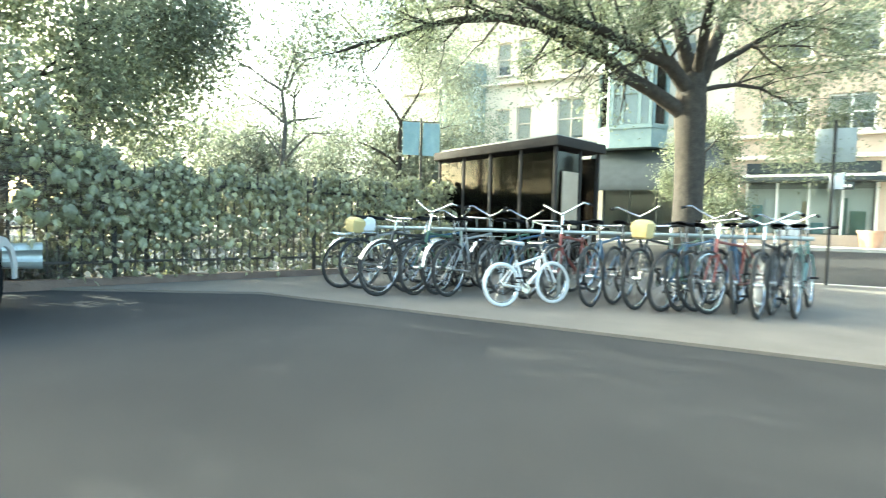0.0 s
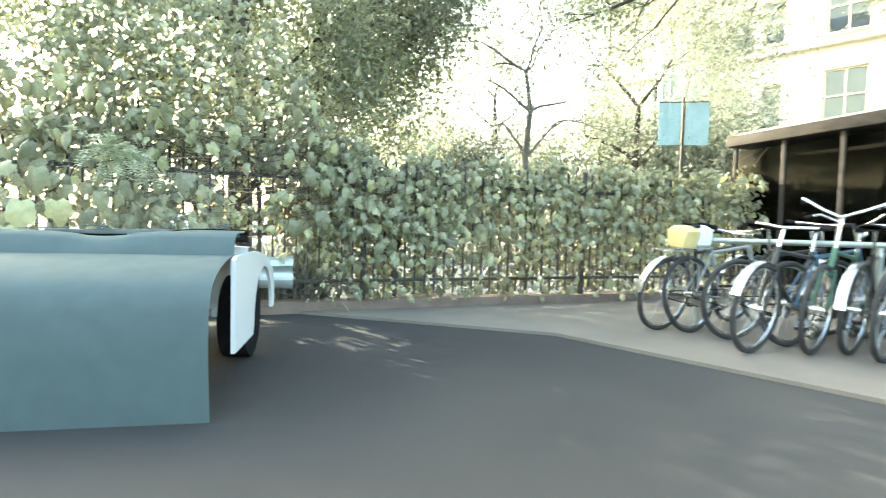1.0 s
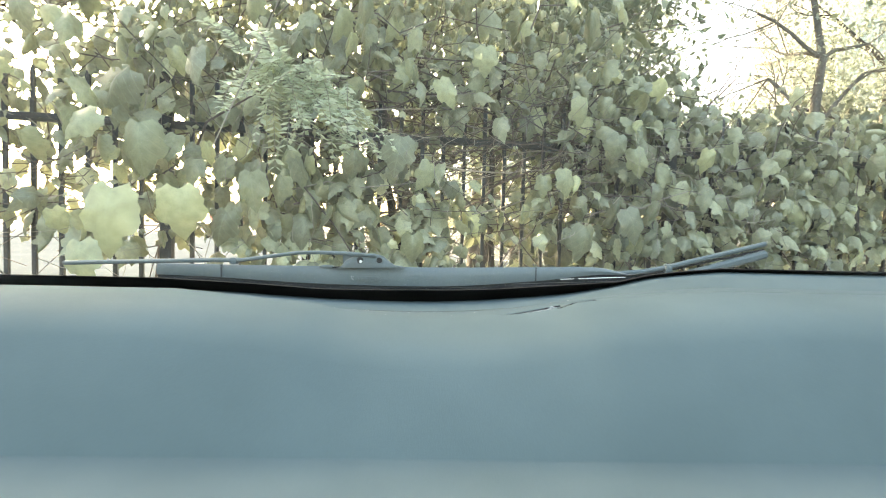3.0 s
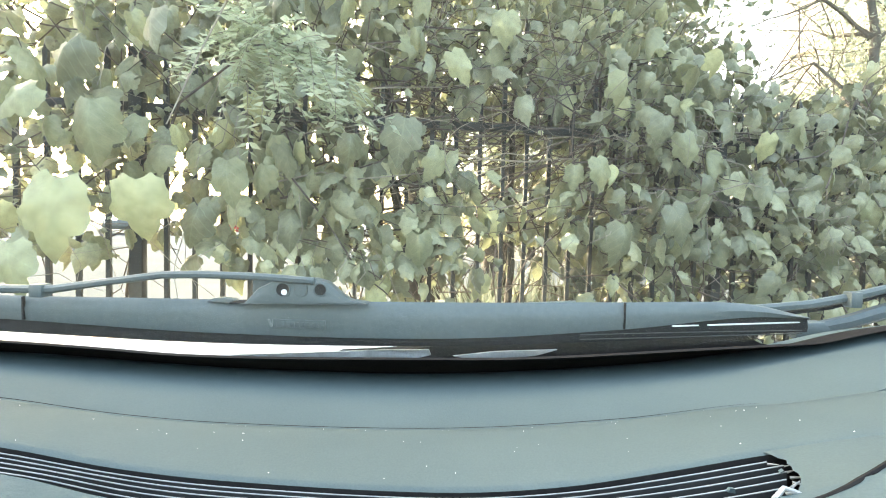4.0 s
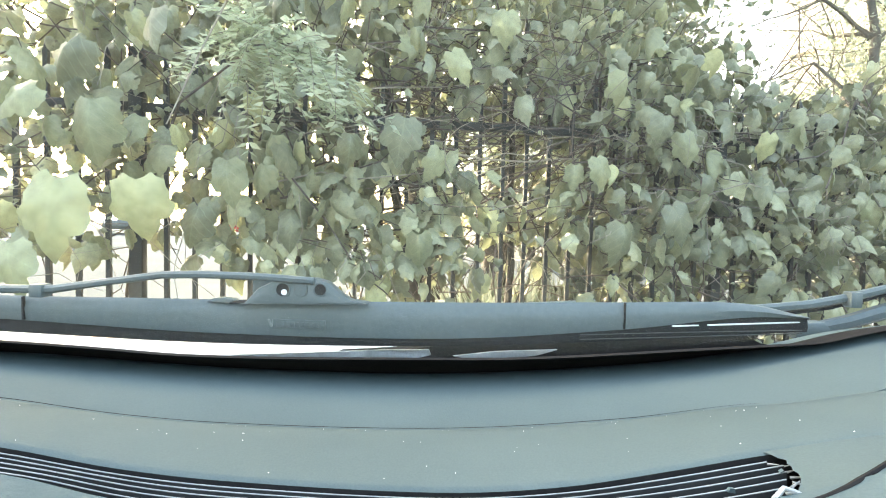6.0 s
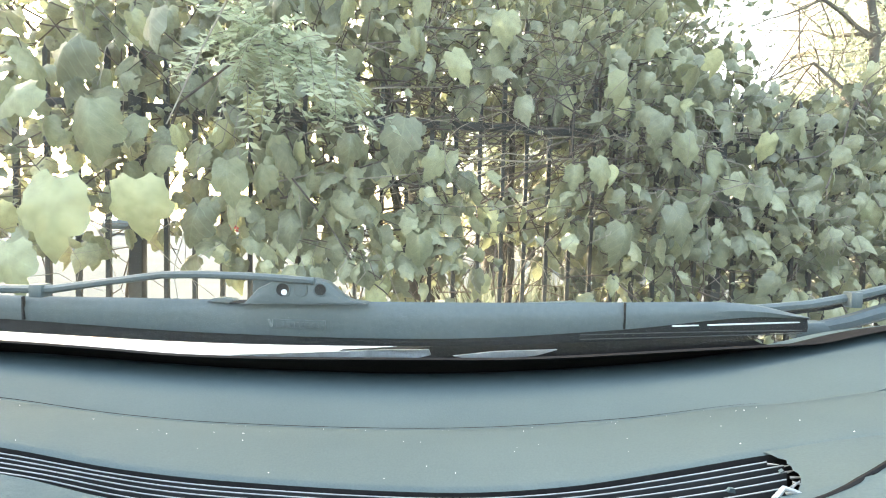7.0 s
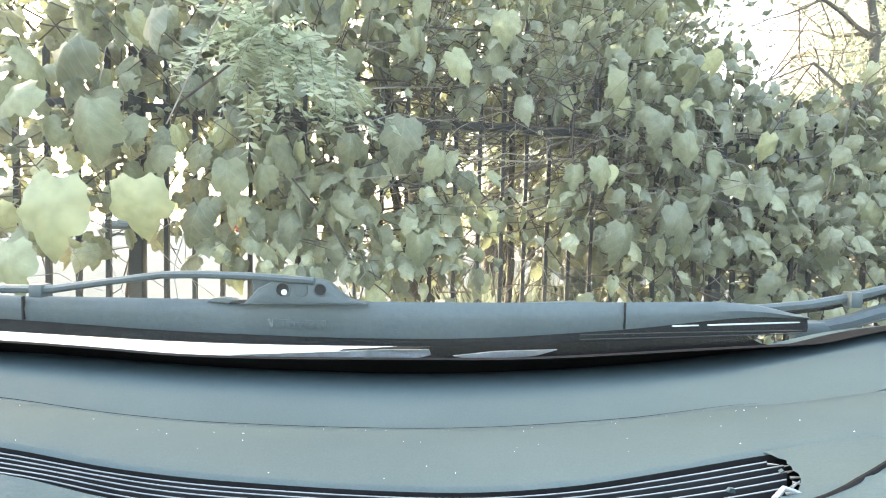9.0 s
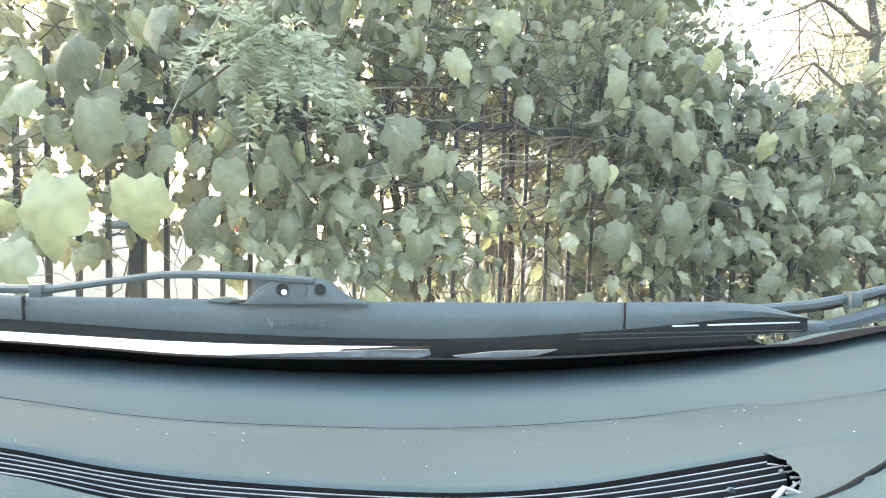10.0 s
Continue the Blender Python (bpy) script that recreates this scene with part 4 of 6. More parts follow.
def bicycle(m, colour, R=0.35, size=1.05, bar="flat", fenders=False, basket=None, carrier=False, white=False, saddle=None, turn=0.2, label=""):
    """A bicycle that stands with its rear wheel at the origin and points along x."""
    bk = thing("bicycle", m, label, "bicycle", "bicycles at the rack")
    mat = colour
    rear, front = Vector((0, 0, R)), Vector((1.03 * size, 0, R))
    bb = Vector((0.43 * size, 0, 0.28 * size))
    st = Vector((0.30 * size, 0, 0.28 * size + 0.46 * size))
    hd = Vector((0.86 * size, 0, R + 0.36 * size + 0.06))
    hb = hd + Vector((0.045 * size, 0, -0.14 * size))
    fr = bmesh.new()
    for p, q, r in ((bb, st, 0.016), (st + Vector((0.01, 0, -0.05)), hd, 0.016), (bb, hb, 0.019), (hd + Vector((-0.008, 0, 0.03)), hb + Vector((0.008, 0, -0.03)), 0.02)):
        tube(fr, [p, q], r * (0.8 + 0.2 * size), 8)
    for y in (-0.055, 0.055):
        tube(fr, [bb + Vector((0, y * 0.5, 0)), rear + Vector((0, y, 0))], 0.009, 6)
        tube(fr, [st + Vector((0, y * 0.4, -0.03)), rear + Vector((0, y, 0))], 0.008, 6)
    part("frame", fr, mat, bk)
    fk = bmesh.new()
    ax = (front - hb).normalized()
    for y in (-0.05, 0.05):
        tube(fk, [hb + Vector((0, y * 0.8, 0)), hb.lerp(front, 0.6) + Vector((0, y, 0)), front + Vector((0, y, 0))], 0.011, 7)
    tube(fk, [hb + Vector((0, -0.045, 0)), hb + Vector((0, 0.045, 0))], 0.013, 7)
    part("fork", fk, mat, bk)
    wheel(bk, "rear_wheel", R, rear, white)
    wheel(bk, "front_wheel", R, front, white)
    stem = hd + Vector((-0.05, 0, (0.25 if bar == "high" else 0.19) + rng.uniform(-0.06, 0.04)))
    h = bmesh.new()
    tube(h, [hd, stem], 0.013, 7)
    if bar == "flat":
        pts = [(-0.04, -0.29, 0.02), (0.0, -0.12, 0.01), (0.03, 0, 0), (0.0, 0.12, 0.01), (-0.04, 0.29, 0.02)]
    elif bar == "high":
        pts = [(-0.16, -0.31, 0.10), (-0.02, -0.27, 0.13), (0.02, -0.12, 0.05), (0.03, 0, 0), (0.02, 0.12, 0.05), (-0.02, 0.27, 0.13), (-0.16, 0.31, 0.10)]
    else:
        pts = [(-0.02, -0.21, -0.13), (0.08, -0.21, -0.08), (0.09, -0.2, 0.0), (0.03, -0.16, 0.01), (0.03, 0.16, 0.01), (0.09, 0.2, 0.0), (0.08, 0.21, -0.08), (-0.02, 0.21, -0.13)]
    tube(h, [stem + Vector(q) * (0.7 + 0.3 * size) for q in pts], 0.0115, 8)
    part("handlebar", h, CHROME, bk)
    for k in (0, -1):
        q = stem + Vector(pts[k]) * (0.7 + 0.3 * size)
        q2 = stem + Vector(pts[1 if k == 0 else -2]) * (0.7 + 0.3 * size)
        part("grip", tubem([q, q.lerp(q2, 0.45)], 0.017, 8), RUBBER, bk)
    top = st + Vector((-0.04, 0, 0.18))
    rows = []
    for x, w, z in ((-0.13, 0.075, 0.02), (-0.10, 0.085, 0.03), (-0.02, 0.065, 0.022), (0.06, 0.03, 0.012), (0.13, 0.018, 0.012), (0.15, 0.01, 0.004)):
        rows.append([top + Vector((x, w * math.cos(k), z + 0.022 * math.sin(k))) for k in np.linspace(0, 2 * math.pi, 11)])
    sd = loft(rows)
    bmesh.ops.remove_doubles(sd, verts=sd.verts, dist=1e-5)
    part("saddle", sd, saddle or RUBBER, bk)
    part("seat_post", tubem([st, top + Vector((0.0, 0, 0.01))], 0.0125, 8), CHROME, bk)
    cr = bmesh.new()
    disc(cr, 0.085 * size, 0.004, Matrix.Translation(bb + Vector((0, -0.045, 0))) @ Matrix.Rotation(radians(90), 4, "X"), 24)
    part("chainring", cr, CHROME, bk)
    for sgn in (-1, 1):
        arm = part("crank", tubem([bb + Vector((0, 0.06 * sgn, 0)), bb + Vector((0.11 * sgn, 0.07 * sgn, -0.12 * sgn))], 0.009, 6), CHROME, bk)
        part("pedal", boxm(0.09, 0.08, 0.02, Matrix.Translation(bb + Vector((0.11 * sgn, 0.12 * sgn, -0.12 * sgn)))), RUBBER, arm)
    part("chain", tubem([bb + Vector((0, -0.045, 0.08 * size)), rear + Vector((0, -0.045, 0.035)), rear + Vector((-0.035, -0.045, 0)), rear + Vector((0, -0.045, -0.035)),
                         bb + Vector((0, -0.045, -0.08 * size))], 0.005, 4), RUBBER, bk)
    if fenders:
        for c, a0, a1 in ((rear, 10, 175), (front, 20, 150)):
            rows = [[c + Vector(((R + 0.018) * math.cos(k), y, (R + 0.018 - abs(y) * 0.3) * math.sin(k))) for y in (-0.03, 0, 0.03)] for k in (radians(v) for v in np.linspace(a0, a1, 16))]
            f = loft(rows)
            bmesh.ops.solidify(f, geom=f.faces, thickness=0.002)
            part("mudguard", f, CHROME, bk)
    if carrier:
        c = bmesh.new()
        for y in (-0.06, 0, 0.06):
            tube(c, [(0.22 * size, y, R * 2 + 0.06), (-0.22, y, R * 2 + 0.06)], 0.006, 5)
        for y in (-0.06, 0.06):
            tube(c, [(-0.05, y, R * 2 + 0.06), (0, y, R)], 0.006, 5)
        part("carrier", c, CHROME, bk)
    if basket:
        kind, bmat = basket
        base = Vector((0.12, 0, R * 2 + 0.19)) if kind == "rear" else stem + Vector((0.17, 0, -0.02))
        if kind != "bag":
            rows = [[base + Vector((sx * x, sy * y, z)) for x, y in ((-.5, -.4), (0, -.5), (.5, -.4), (.55, 0), (.5, .4), (0, .5), (-.5, .4), (-.55, 0), (-.5, -.4))]
                    for sx, sy, z in ((0.12, 0.15, -0.12), (0.18, 0.2, -0.1), (0.21, 0.23, 0.0), (0.19, 0.23, 0.05), (0.12, 0.15, 0.085), (0.03, 0.04, 0.095))]
            f = loft(rows)
            bmesh.ops.remove_doubles(f, verts=f.verts, dist=1e-5)
            part("basket", f, bmat, bk, "cloth-covered basket")
    return bk


def place_bike(t, into, lean, swing, **kw):
    """t: along the rack; into: the near wheel's distance before the rail; swing: turned from square."""
    d = Matrix.Rotation(radians(swing), 3, "Z") @ (RN if kw.pop("nose_in", True) else -RN)
    t = 0.10 + 0.965 * t
    p = R0 + RD * t - RN * into
    if d.dot(RN) < 0:
        p = p - d * 1.03 * kw.get("size", 1.0)
    m = Matrix(((d.x, -d.y, 0, p.x), (d.y, d.x, 0, p.y), (0, 0, 1, 0.03), (0, 0, 0, 1))) @ Matrix.Rotation(radians(lean), 4, "X") @ Matrix.Scale(1.07, 4)
    return bicycle(m, **kw)


rng = np.random.default_rng(11)
BLACK, GREY, BLUE = paint("black", (0.03, 0.03, 0.032)), paint("silver_grey", (0.30, 0.31, 0.32), 0.3), paint("blue", (0.06, 0.13, 0.22))
RED, GREEN, TEALP = paint("red", (0.22, 0.05, 0.04)), paint("dark_green", (0.05, 0.12, 0.08)), paint("sea_green", (0.08, 0.18, 0.175))
BIKES = [
    (0.33, 0.32, 3, -6, dict(colour=BLACK, carrier=True, fenders=True, basket=("rear", YELLOW), label="black bicycle with a yellow-covered basket on its carrier")),
    (0.62, 0.30, -3, -4, dict(colour=GREY, carrier=True, basket=("rear", BAG_WHITE), label="grey bicycle with a white bag on its carrier")),
    (1.20, 0.70, 2, -4, dict(colour=BLACK, fenders=True, nose_in=False, label="black bicycle with bright mudguards")),
    (1.62, 0.55, -4, 6, dict(colour=GREEN, bar="high", nose_in=False, label="dark green bicycle with high handlebars")),
    (2.05, 0.60, 3, 0, dict(colour=GREY, bar="high", label="grey city bicycle with high handlebars")),
    (2.88, 1.18, -6, -80, dict(colour=WHITE_P, R=0.25, size=0.70, white=True, saddle=WHITE_P, label="small white children's bicycle with white tyres and saddle")),
    (2.75, 0.50, 2, -5, dict(colour=BLUE, bar="drop", label="blue racing bicycle with drop handlebars")),
    (3.15, 0.62, -2, 4, dict(colour=BLACK, bar="flat", nose_in=False, label="black bicycle with flat handlebars")),
    (3.55, 0.55, 4, -3, dict(colour=RED, bar="high", nose_in=False, label="red bicycle with high swept handlebars")),
    (3.95, 0.65, -3, 3, dict(colour=BLUE, bar="flat", label="blue bicycle with flat handlebars")),
    (4.55, 0.55, 2, 2, dict(colour=BLACK, nose_in=False, basket=("front", YELLOW), label="black bicycle with a yellow front basket cover")),
    (5.00, 0.65, -3, -4, dict(colour=GREEN, label="dark green bicycle with flat handlebars")),
    (5.40, 0.55, 3, 5, dict(colour=RED, nose_in=False, label="red bicycle leaning on the rack")),
    (5.85, 0.65, -2, -3, dict(colour=BLACK, bar="high", nose_in=False, label="black bicycle with high handlebars")),
    (6.25, 0.55, 3, 4, dict(colour=TEALP, carrier=True, label="sea-green bicycle with a carrier")),
]
BIKES += [
    (0.98, 0.45, 2, -6, dict(colour=BLACK, bar="flat", label="black mountain bicycle with flat handlebars")),
    (1.42, 0.40, -2, -8, dict(colour=BLUE, bar="high", label="blue bicycle with high chrome handlebars")),
    (1.85, 0.42, 3, 6, dict(colour=BLACK, bar="drop", fenders=True, label="black touring bicycle with drop handlebars")),
    (2.55, 0.35, -2, -6, dict(colour=GREEN, bar="high", carrier=True, label="dark green bicycle with a rear carrier")),
    (3.35, 0.40, 3, -8, dict(colour=GREY, bar="flat", fenders=True, label="grey bicycle with bright mudguards")),
    (4.25, 0.42, -2, 6, dict(colour=BLACK, bar="high", label="black bicycle with wide high handlebars")),
    (4.78, 0.60, 3, 4, dict(colour=BLUE, bar="high", label="blue bicycle with wide chrome handlebars")),
    (5.20, 0.50, -3, -4, dict(colour=GREY, bar="flat", carrier=True, label="grey bicycle with a rear carrier")),
    (5.62, 0.60, 2, 6, dict(colour=BLUE, bar="drop", label="blue racing bicycle with drop handlebars")),
    (6.05, 0.50, -2, -2, dict(colour=BLACK, bar="high", basket=("front", BAG_WHITE), label="black bicycle with a pale front basket")),
]
for t, into, lean, swing, kw in BIKES:
    if kw.get("size", 1.0) == 1.0:
        swing, lean = swing + rng.normal(0, 11), lean + rng.normal(0, 4)
    place_bike(t, into + rng.normal(0, 0.07) - (0.28 if 2.4 < t < 3.8 and kw.get("size", 1.0) == 1.0 else 0), lean, swing * 0.6 - (24 + 2 * t if kw.get("size", 1.0) == 1.0 else 0), **kw)

# ---- buildings across the street ----
STREET_M = Matrix(((D2.x, N2.x, 0, 0), (D2.y, N2.y, 0, 0), (0, 0, 1, 0), (0, 0, 0, 1)))


def facade(s0, s1, z0, z1, holes, n=23.4, thick=0.35):
    """A wall with openings (s0, s1, z0, z1), in street coordinates."""
    b = bmesh.new()
    xs = sorted({s0, s1, *[v for h in holes for v in h[:2]]})
    zs = sorted({z0, z1, *[v for h in holes for v in h[2:4]]})
    for i in range(len(xs) - 1):
        for j in range(len(zs) - 1):
            cx, cz = (xs[i] + xs[i + 1]) / 2, (zs[j] + zs[j + 1]) / 2
            if any(h[0] < cx < h[1] and h[2] < cz < h[3] for h in holes):
                continue
            box(b, xs[i + 1] - xs[i], thick, zs[j + 1] - zs[j], at(cx, n + thick / 2, cz))
    bmesh.ops.remove_doubles(b, verts=b.verts, dist=0.0005)
    return b


def sash(parent, s0, s1, z0, z1, n, frame_mat, mullion=True, blind=0.0):
    w = part("window", boxm(s1 - s0 + 0.16, 0.16, 0.09, at((s0 + s1) / 2, n - 0.05, z0 - 0.045), 0.01), STONE_TRIM, parent, "sash window with a stone sill")
    b = bmesh.new()
    for x in (s0 + 0.04, s1 - 0.04):
        box(b, 0.08, 0.08, z1 - z0, at(x, n + 0.14, (z0 + z1) / 2))
    for z in (z0 + 0.035, z1 - 0.035, (z0 + z1) / 2):
        box(b, s1 - s0 - 0.16, 0.075, 0.07, at((s0 + s1) / 2, n + 0.14, z))
    if mullion:
        box(b, 0.07, 0.07, z1 - z0 - 0.14, at((s0 + s1) / 2, n + 0.14, (z0 + z1) / 2))
    part("window_frame", b, frame_mat, w)
    part("pane", boxm(s1 - s0 - 0.1, 0.012, z1 - z0 - 0.1, at((s0 + s1) / 2, n + 0.15, (z0 + z1) / 2)), PANE, w)
    if blind:
        part("blind", boxm(s1 - s0 - 0.12, 0.01, (z1 - z0) * blind, at((s0 + s1) / 2, n + 0.19, z1 - (z1 - z0) * blind / 2)), BLIND, w, "drawn tan blind")


def bay(parent, s0, s1, z0, z1, n):
    """A three-sided painted bay window."""
    c, dep, side = (s0 + s1) / 2, 0.75, 0.62
    base = [(s0, n - 0.01), (s0 + side, n - dep), (s1 - side, n - dep), (s1, n - 0.01)]
    bw = part("bay_window", boxm(s1 - s0 + 0.1, 0.3, 0.12, at(c, n - 0.1, z0 - 0.36)), TEAL, parent, "three-sided teal painted bay window")

    def band(za, zb, grow_):
        b = bmesh.new()
        lo = [b.verts.new((x + (x - c) * grow_ * 0.3, y - (grow_ if y < n - 0.1 else 0), za)) for x, y in base]
        hi = [b.verts.new((x + (x - c) * grow_ * 0.3, y - (grow_ if y < n - 0.1 else 0), zb)) for x, y in base]
        for i in range(3):
            b.faces.new((lo[i], lo[i + 1], hi[i + 1], hi[i]))
        b.faces.new(lo)
        b.faces.new(hi)
        b.faces.new((lo[0], hi[0], hi[3], lo[3]))
        bmesh.ops.recalc_face_normals(b, faces=b.faces)
        return b
    part("apron", band(z0 - 0.3, z0 + 0.45, 0.0), TEAL, bw)
    part("moulding", band(z0 - 0.42, z0 - 0.302, 0.10), TEAL, bw)
    part("moulding", band(z0 + 0.452, z0 + 0.55, 0.06), TEAL, bw)
    part("cornice", band(z1 - 0.35, z1, 0.12), TEAL, bw)
    part("roof_band", band(z1 + 0.002, z1 + 0.5, 0.02), TEAL, bw)
    for i in range(3):
        (x0, y0), (x1, y1) = base[i], base[i + 1]
        p, q = Vector((x0, y0, 0)), Vector((x1, y1, 0))
        d = q - p
        an = math.atan2(d.y, d.x)
        za, zb = z0 + 0.552, z1 - 0.352
        mm = Matrix.Translation((p + q) / 2 + Vector((0, 0, (za + zb) / 2))) @ Matrix.Rotation(an, 4, "Z")
        b = bmesh.new()
        for x in (-d.length / 2 + 0.08, d.length / 2 - 0.08):
            box(b, 0.15, 0.1, zb - za, mm @ at(x, 0, 0))
        box(b, d.length - 0.3, 0.09, 0.08, mm)
        for z in (-(zb - za) / 2 + 0.05, (zb - za) / 2 - 0.05):
            box(b, d.length - 0.3, 0.09, 0.1, mm @ at(0, 0, z))
        if i == 1:
            for x in (-d.length * 0.2, d.length * 0.2):
                box(b, 0.16, 0.10, zb - za - 0.2, mm @ at(x, -0.002, 0))
        part("window_frame", b, TEAL, bw)
        part("pane", boxm(d.length - 0.25, 0.012, zb - za - 0.1, mm @ at(0, 0.03, 0)), PANE, bw)
        part("curtain", boxm(d.length - 0.28, 0.01, zb - za - 0.12, mm @ at(0, 0.10, 0)), CURTAIN_REFLECTION, bw)


def build_cream():
    h = thing("apartment_building", STREET_M, "cream brick apartment building with teal bay windows", "building")
    wins = [(-3.3, -2.5, 5.4, 7.1), (-2.15, -1.35, 5.4, 7.15), (-0.05, 1.3, 5.35, 7.4), (5.5, 6.6, 5.35, 7.4)]
    up = [(a, b, c + 3.4, d + 3.4) for a, b, c, d in wins]
    shop = [(2.3, 7.1, 0.9, 3.9), (-8.4, -5.0, 1.0, 3.6), (-4.2, 1.5, 0.9, 3.6)]
    bays = [(-6.6, -3.9, 4.9, 9.0), (1.95, 5.0, 5.1, 9.0)]
    bh = [(a + 0.3, b - 0.3, c + 0.6, d - 0.4) for a, b, c, d in bays]
    part("wall", facade(-9.0, 7.6, 0.2, 13.0, wins + up + shop + bh), CREAM, h, smooth=False)
    b = bmesh.new()
    for z, t in ((4.35, 0.26), (12.4, 0.4), (8.35, 0.12)):
        box(b, 16.5, 0.3, t, at(-0.67, 23.3, z), 0.02)
    part("string_course", b, STONE_TRIM, h)
    part("side_wall", boxm(0.35, 11.65, 12.8, at(-9.178, 29.58, 6.6)), CREAM, h)
    part("back_wall", boxm(16.4, 0.2, 12.8, at(-0.75, 26.6, 6.6)), INTERIOR, h)
    part("roof", boxm(17.0, 12.3, 0.2, at(-0.85, 29.3, 13.105)), ROOF_FELT, h)
    for w in wins:
        sash(h, *w, 23.4, TEAL if w[0] < -5 else BLIND, w[1] - w[0] > 1.0, 0.9)
    for w in up:
        sash(h, *w, 23.4, BLIND, w[1] - w[0] > 1.0, 0.7)
    for q in bays:
        bay(h, *q, 23.4)
    for a, c, z0, z1 in shop:
        s = part("shop_front", boxm(c - a, 0.12, 0.5, at((a + c) / 2, 23.55, z1 - 0.252), 0.01), DARK_SHOP, h, "dark shop front")
        k = max(2, int((c - a) / 1.2))
        for i in range(k + 1):
            part("mullion", boxm(0.1, 0.1, z1 - z0 - 0.505, at(a + 0.05 + (c - a - 0.1) * i / k, 23.55, (z0 + z1 - 0.505) / 2)), DARK_SHOP, s)
        part("pane", boxm(c - a - 0.1, 0.012, z1 - z0 - 0.5, at((a + c) / 2, 23.57, (z0 + z1 - 0.5) / 2)), PANE, s)
        part("stall_riser", boxm(c - a, 0.2, z0 - 0.4, at((a + c) / 2, 23.3, (z0 + 0.4) / 2)), DARK_SHOP, s)
    part("fascia", boxm(6.0, 0.12, 1.02, at(4.55, 23.336, 4.38), 0.01), DARK_SHOP, h, "dark painted shop fascia")
    # dark canvas awning over the shop under the bay
    rows = [[(s_, 23.4 - y, z) for s_ in np.linspace(1.75, 7.3, 6)] for y, z in ((0.16, 4.62), (0.8, 3.9), (1.5, 3.0), (1.5, 2.7))]
    f = loft(rows)
    bmesh.ops.solidify(f, geom=f.faces, thickness=0.02)
    part("awning", f, DARK_SHOP, h, "dark canvas awning")


def build_brick():
    h = thing("shop_building", STREET_M, "orange brick building with shops on the ground floor", "building")
    wins = [(8.65, 10.3, 5.15, 6.6), (10.9, 12.5, 5.15, 6.6), (13.95, 15.4, 5.25, 6.8), (16.2, 17.6, 5.25, 6.8), (18.6, 20.0, 5.25, 6.8), (21.2, 22.6, 5.25, 6.8)]
    up = [(a, b, c + 3.0, d + 3.2) for a, b, c, d in wins]
    shop = [(8.2, 12.7, 0.95, 3.9), (13.4, 15.4, 0.55, 3.4), (16.2, 22.8, 0.95, 3.6)]
    part("wall", facade(7.603, 26.0, 0.2, 11.5, wins + up + shop), ORANGE_BRICK, h, smooth=False)
    b = bmesh.new()
    for z, t in ((5.0, 0.14), (4.12, 0.16), (7.9, 0.12), (11.2, 0.4)):
        box(b, 18.3, 0.26, t, at(16.8, 23.3, z), 0.015)
    part("string_course", b, STONE_TRIM, h)
    part("back_wall", boxm(18.0, 0.2, 11.2, at(16.8, 27.2, 5.8)), INTERIOR, h)
    part("roof", boxm(18.5, 12.0, 0.2, at(16.8, 29.4, 11.605)), ROOF_FELT, h)
    for w in wins + up:
        sash(h, *w, 23.4, WHITE_TRIM, True, 0.55)
    for k, (a, c, z0, z1) in enumerate(shop):
        s = part("shop_front", boxm(c - a, 0.14, 0.42, at((a + c) / 2, 23.5, z1 - 0.212), 0.01), DARK_SHOP if k != 1 else WHITE_TRIM, h, "glazed shop front")
        kk = max(2, int((c - a) / 1.1))
        for i in range(kk + 1):
            part("mullion", boxm(0.09, 0.1, z1 - z0 - 0.425, at(a + 0.05 + (c - a - 0.1) * i / kk, 23.5, (z0 + z1 - 0.425) / 2)), WHITE_TRIM, s)
        part("pane", boxm(c - a - 0.1, 0.012, z1 - z0 - 0.42, at((a + c) / 2, 23.52, (z0 + z1 - 0.42) / 2)), PANE, s)
    # pale panels put the shop panes' reflections in as colour
    for a, c, z0, z1 in shop:
        part("reflection_panel", boxm(c - a - 0.2, 0.03, (z1 - z0) * 0.62, at((a + c) / 2, 23.78, z0 + (z1 - z0) * 0.33)), CURTAIN_REFLECTION, h, "pale panel for the reflections in the shop window")
    tones = [paint(k, c, 0.7) for k, c in (("goods_white", (0.7, 0.7, 0.68)), ("goods_green", (0.16, 0.24, 0.19)), ("goods_dark", (0.06, 0.06, 0.06)), ("goods_tan", (0.45, 0.36, 0.26)), ("goods_teal", (0.22, 0.36, 0.37)))]
    pick = random.Random(5)
    for a, c, z0, z1 in shop:
        x = a + 0.3
        while x < c - 0.3:
            w, hh = pick.uniform(0.18, 0.5), pick.uniform(0.3, 1.5)
            part("display_item", boxm(w, 0.12, hh, at(x + w / 2, 23.68, z0 + 0.02 + hh / 2), 0.02), pick.choice(tones), h, "goods standing behind the shop window")
            x += w + pick.uniform(0.05, 0.3)
    part("canopy", boxm(5.0, 0.9, 0.1, at(10.5, 22.95, 3.28), 0.01), WHITE_TRIM, h, "pale flat canopy edge")
    part("canopy", boxm(5.0, 0.86, 0.14, at(10.5, 22.95, 3.13), 0.01), DARK_SHOP, h, "dark canopy")
    sg = part("shop_sign", boxm(0.7, 0.06, 0.3, at(11.3, 22.48, 2.85), 0.01), DARK_SHOP, h, "small dark hanging sign")
    for i in range(4):
        part("sign_bar", boxm(0.1, 0.01, 0.1, at(11.08 + i * 0.15, 22.444, 2.85)), WHITE_TRIM, sg)
    part("awning", boxm(9.0, 0.9, 0.9, at(19.0, 22.95, 4.0 - 0.3), 0.02), DARK_SHOP, h, "dark box awning")


build_cream()
build_brick()

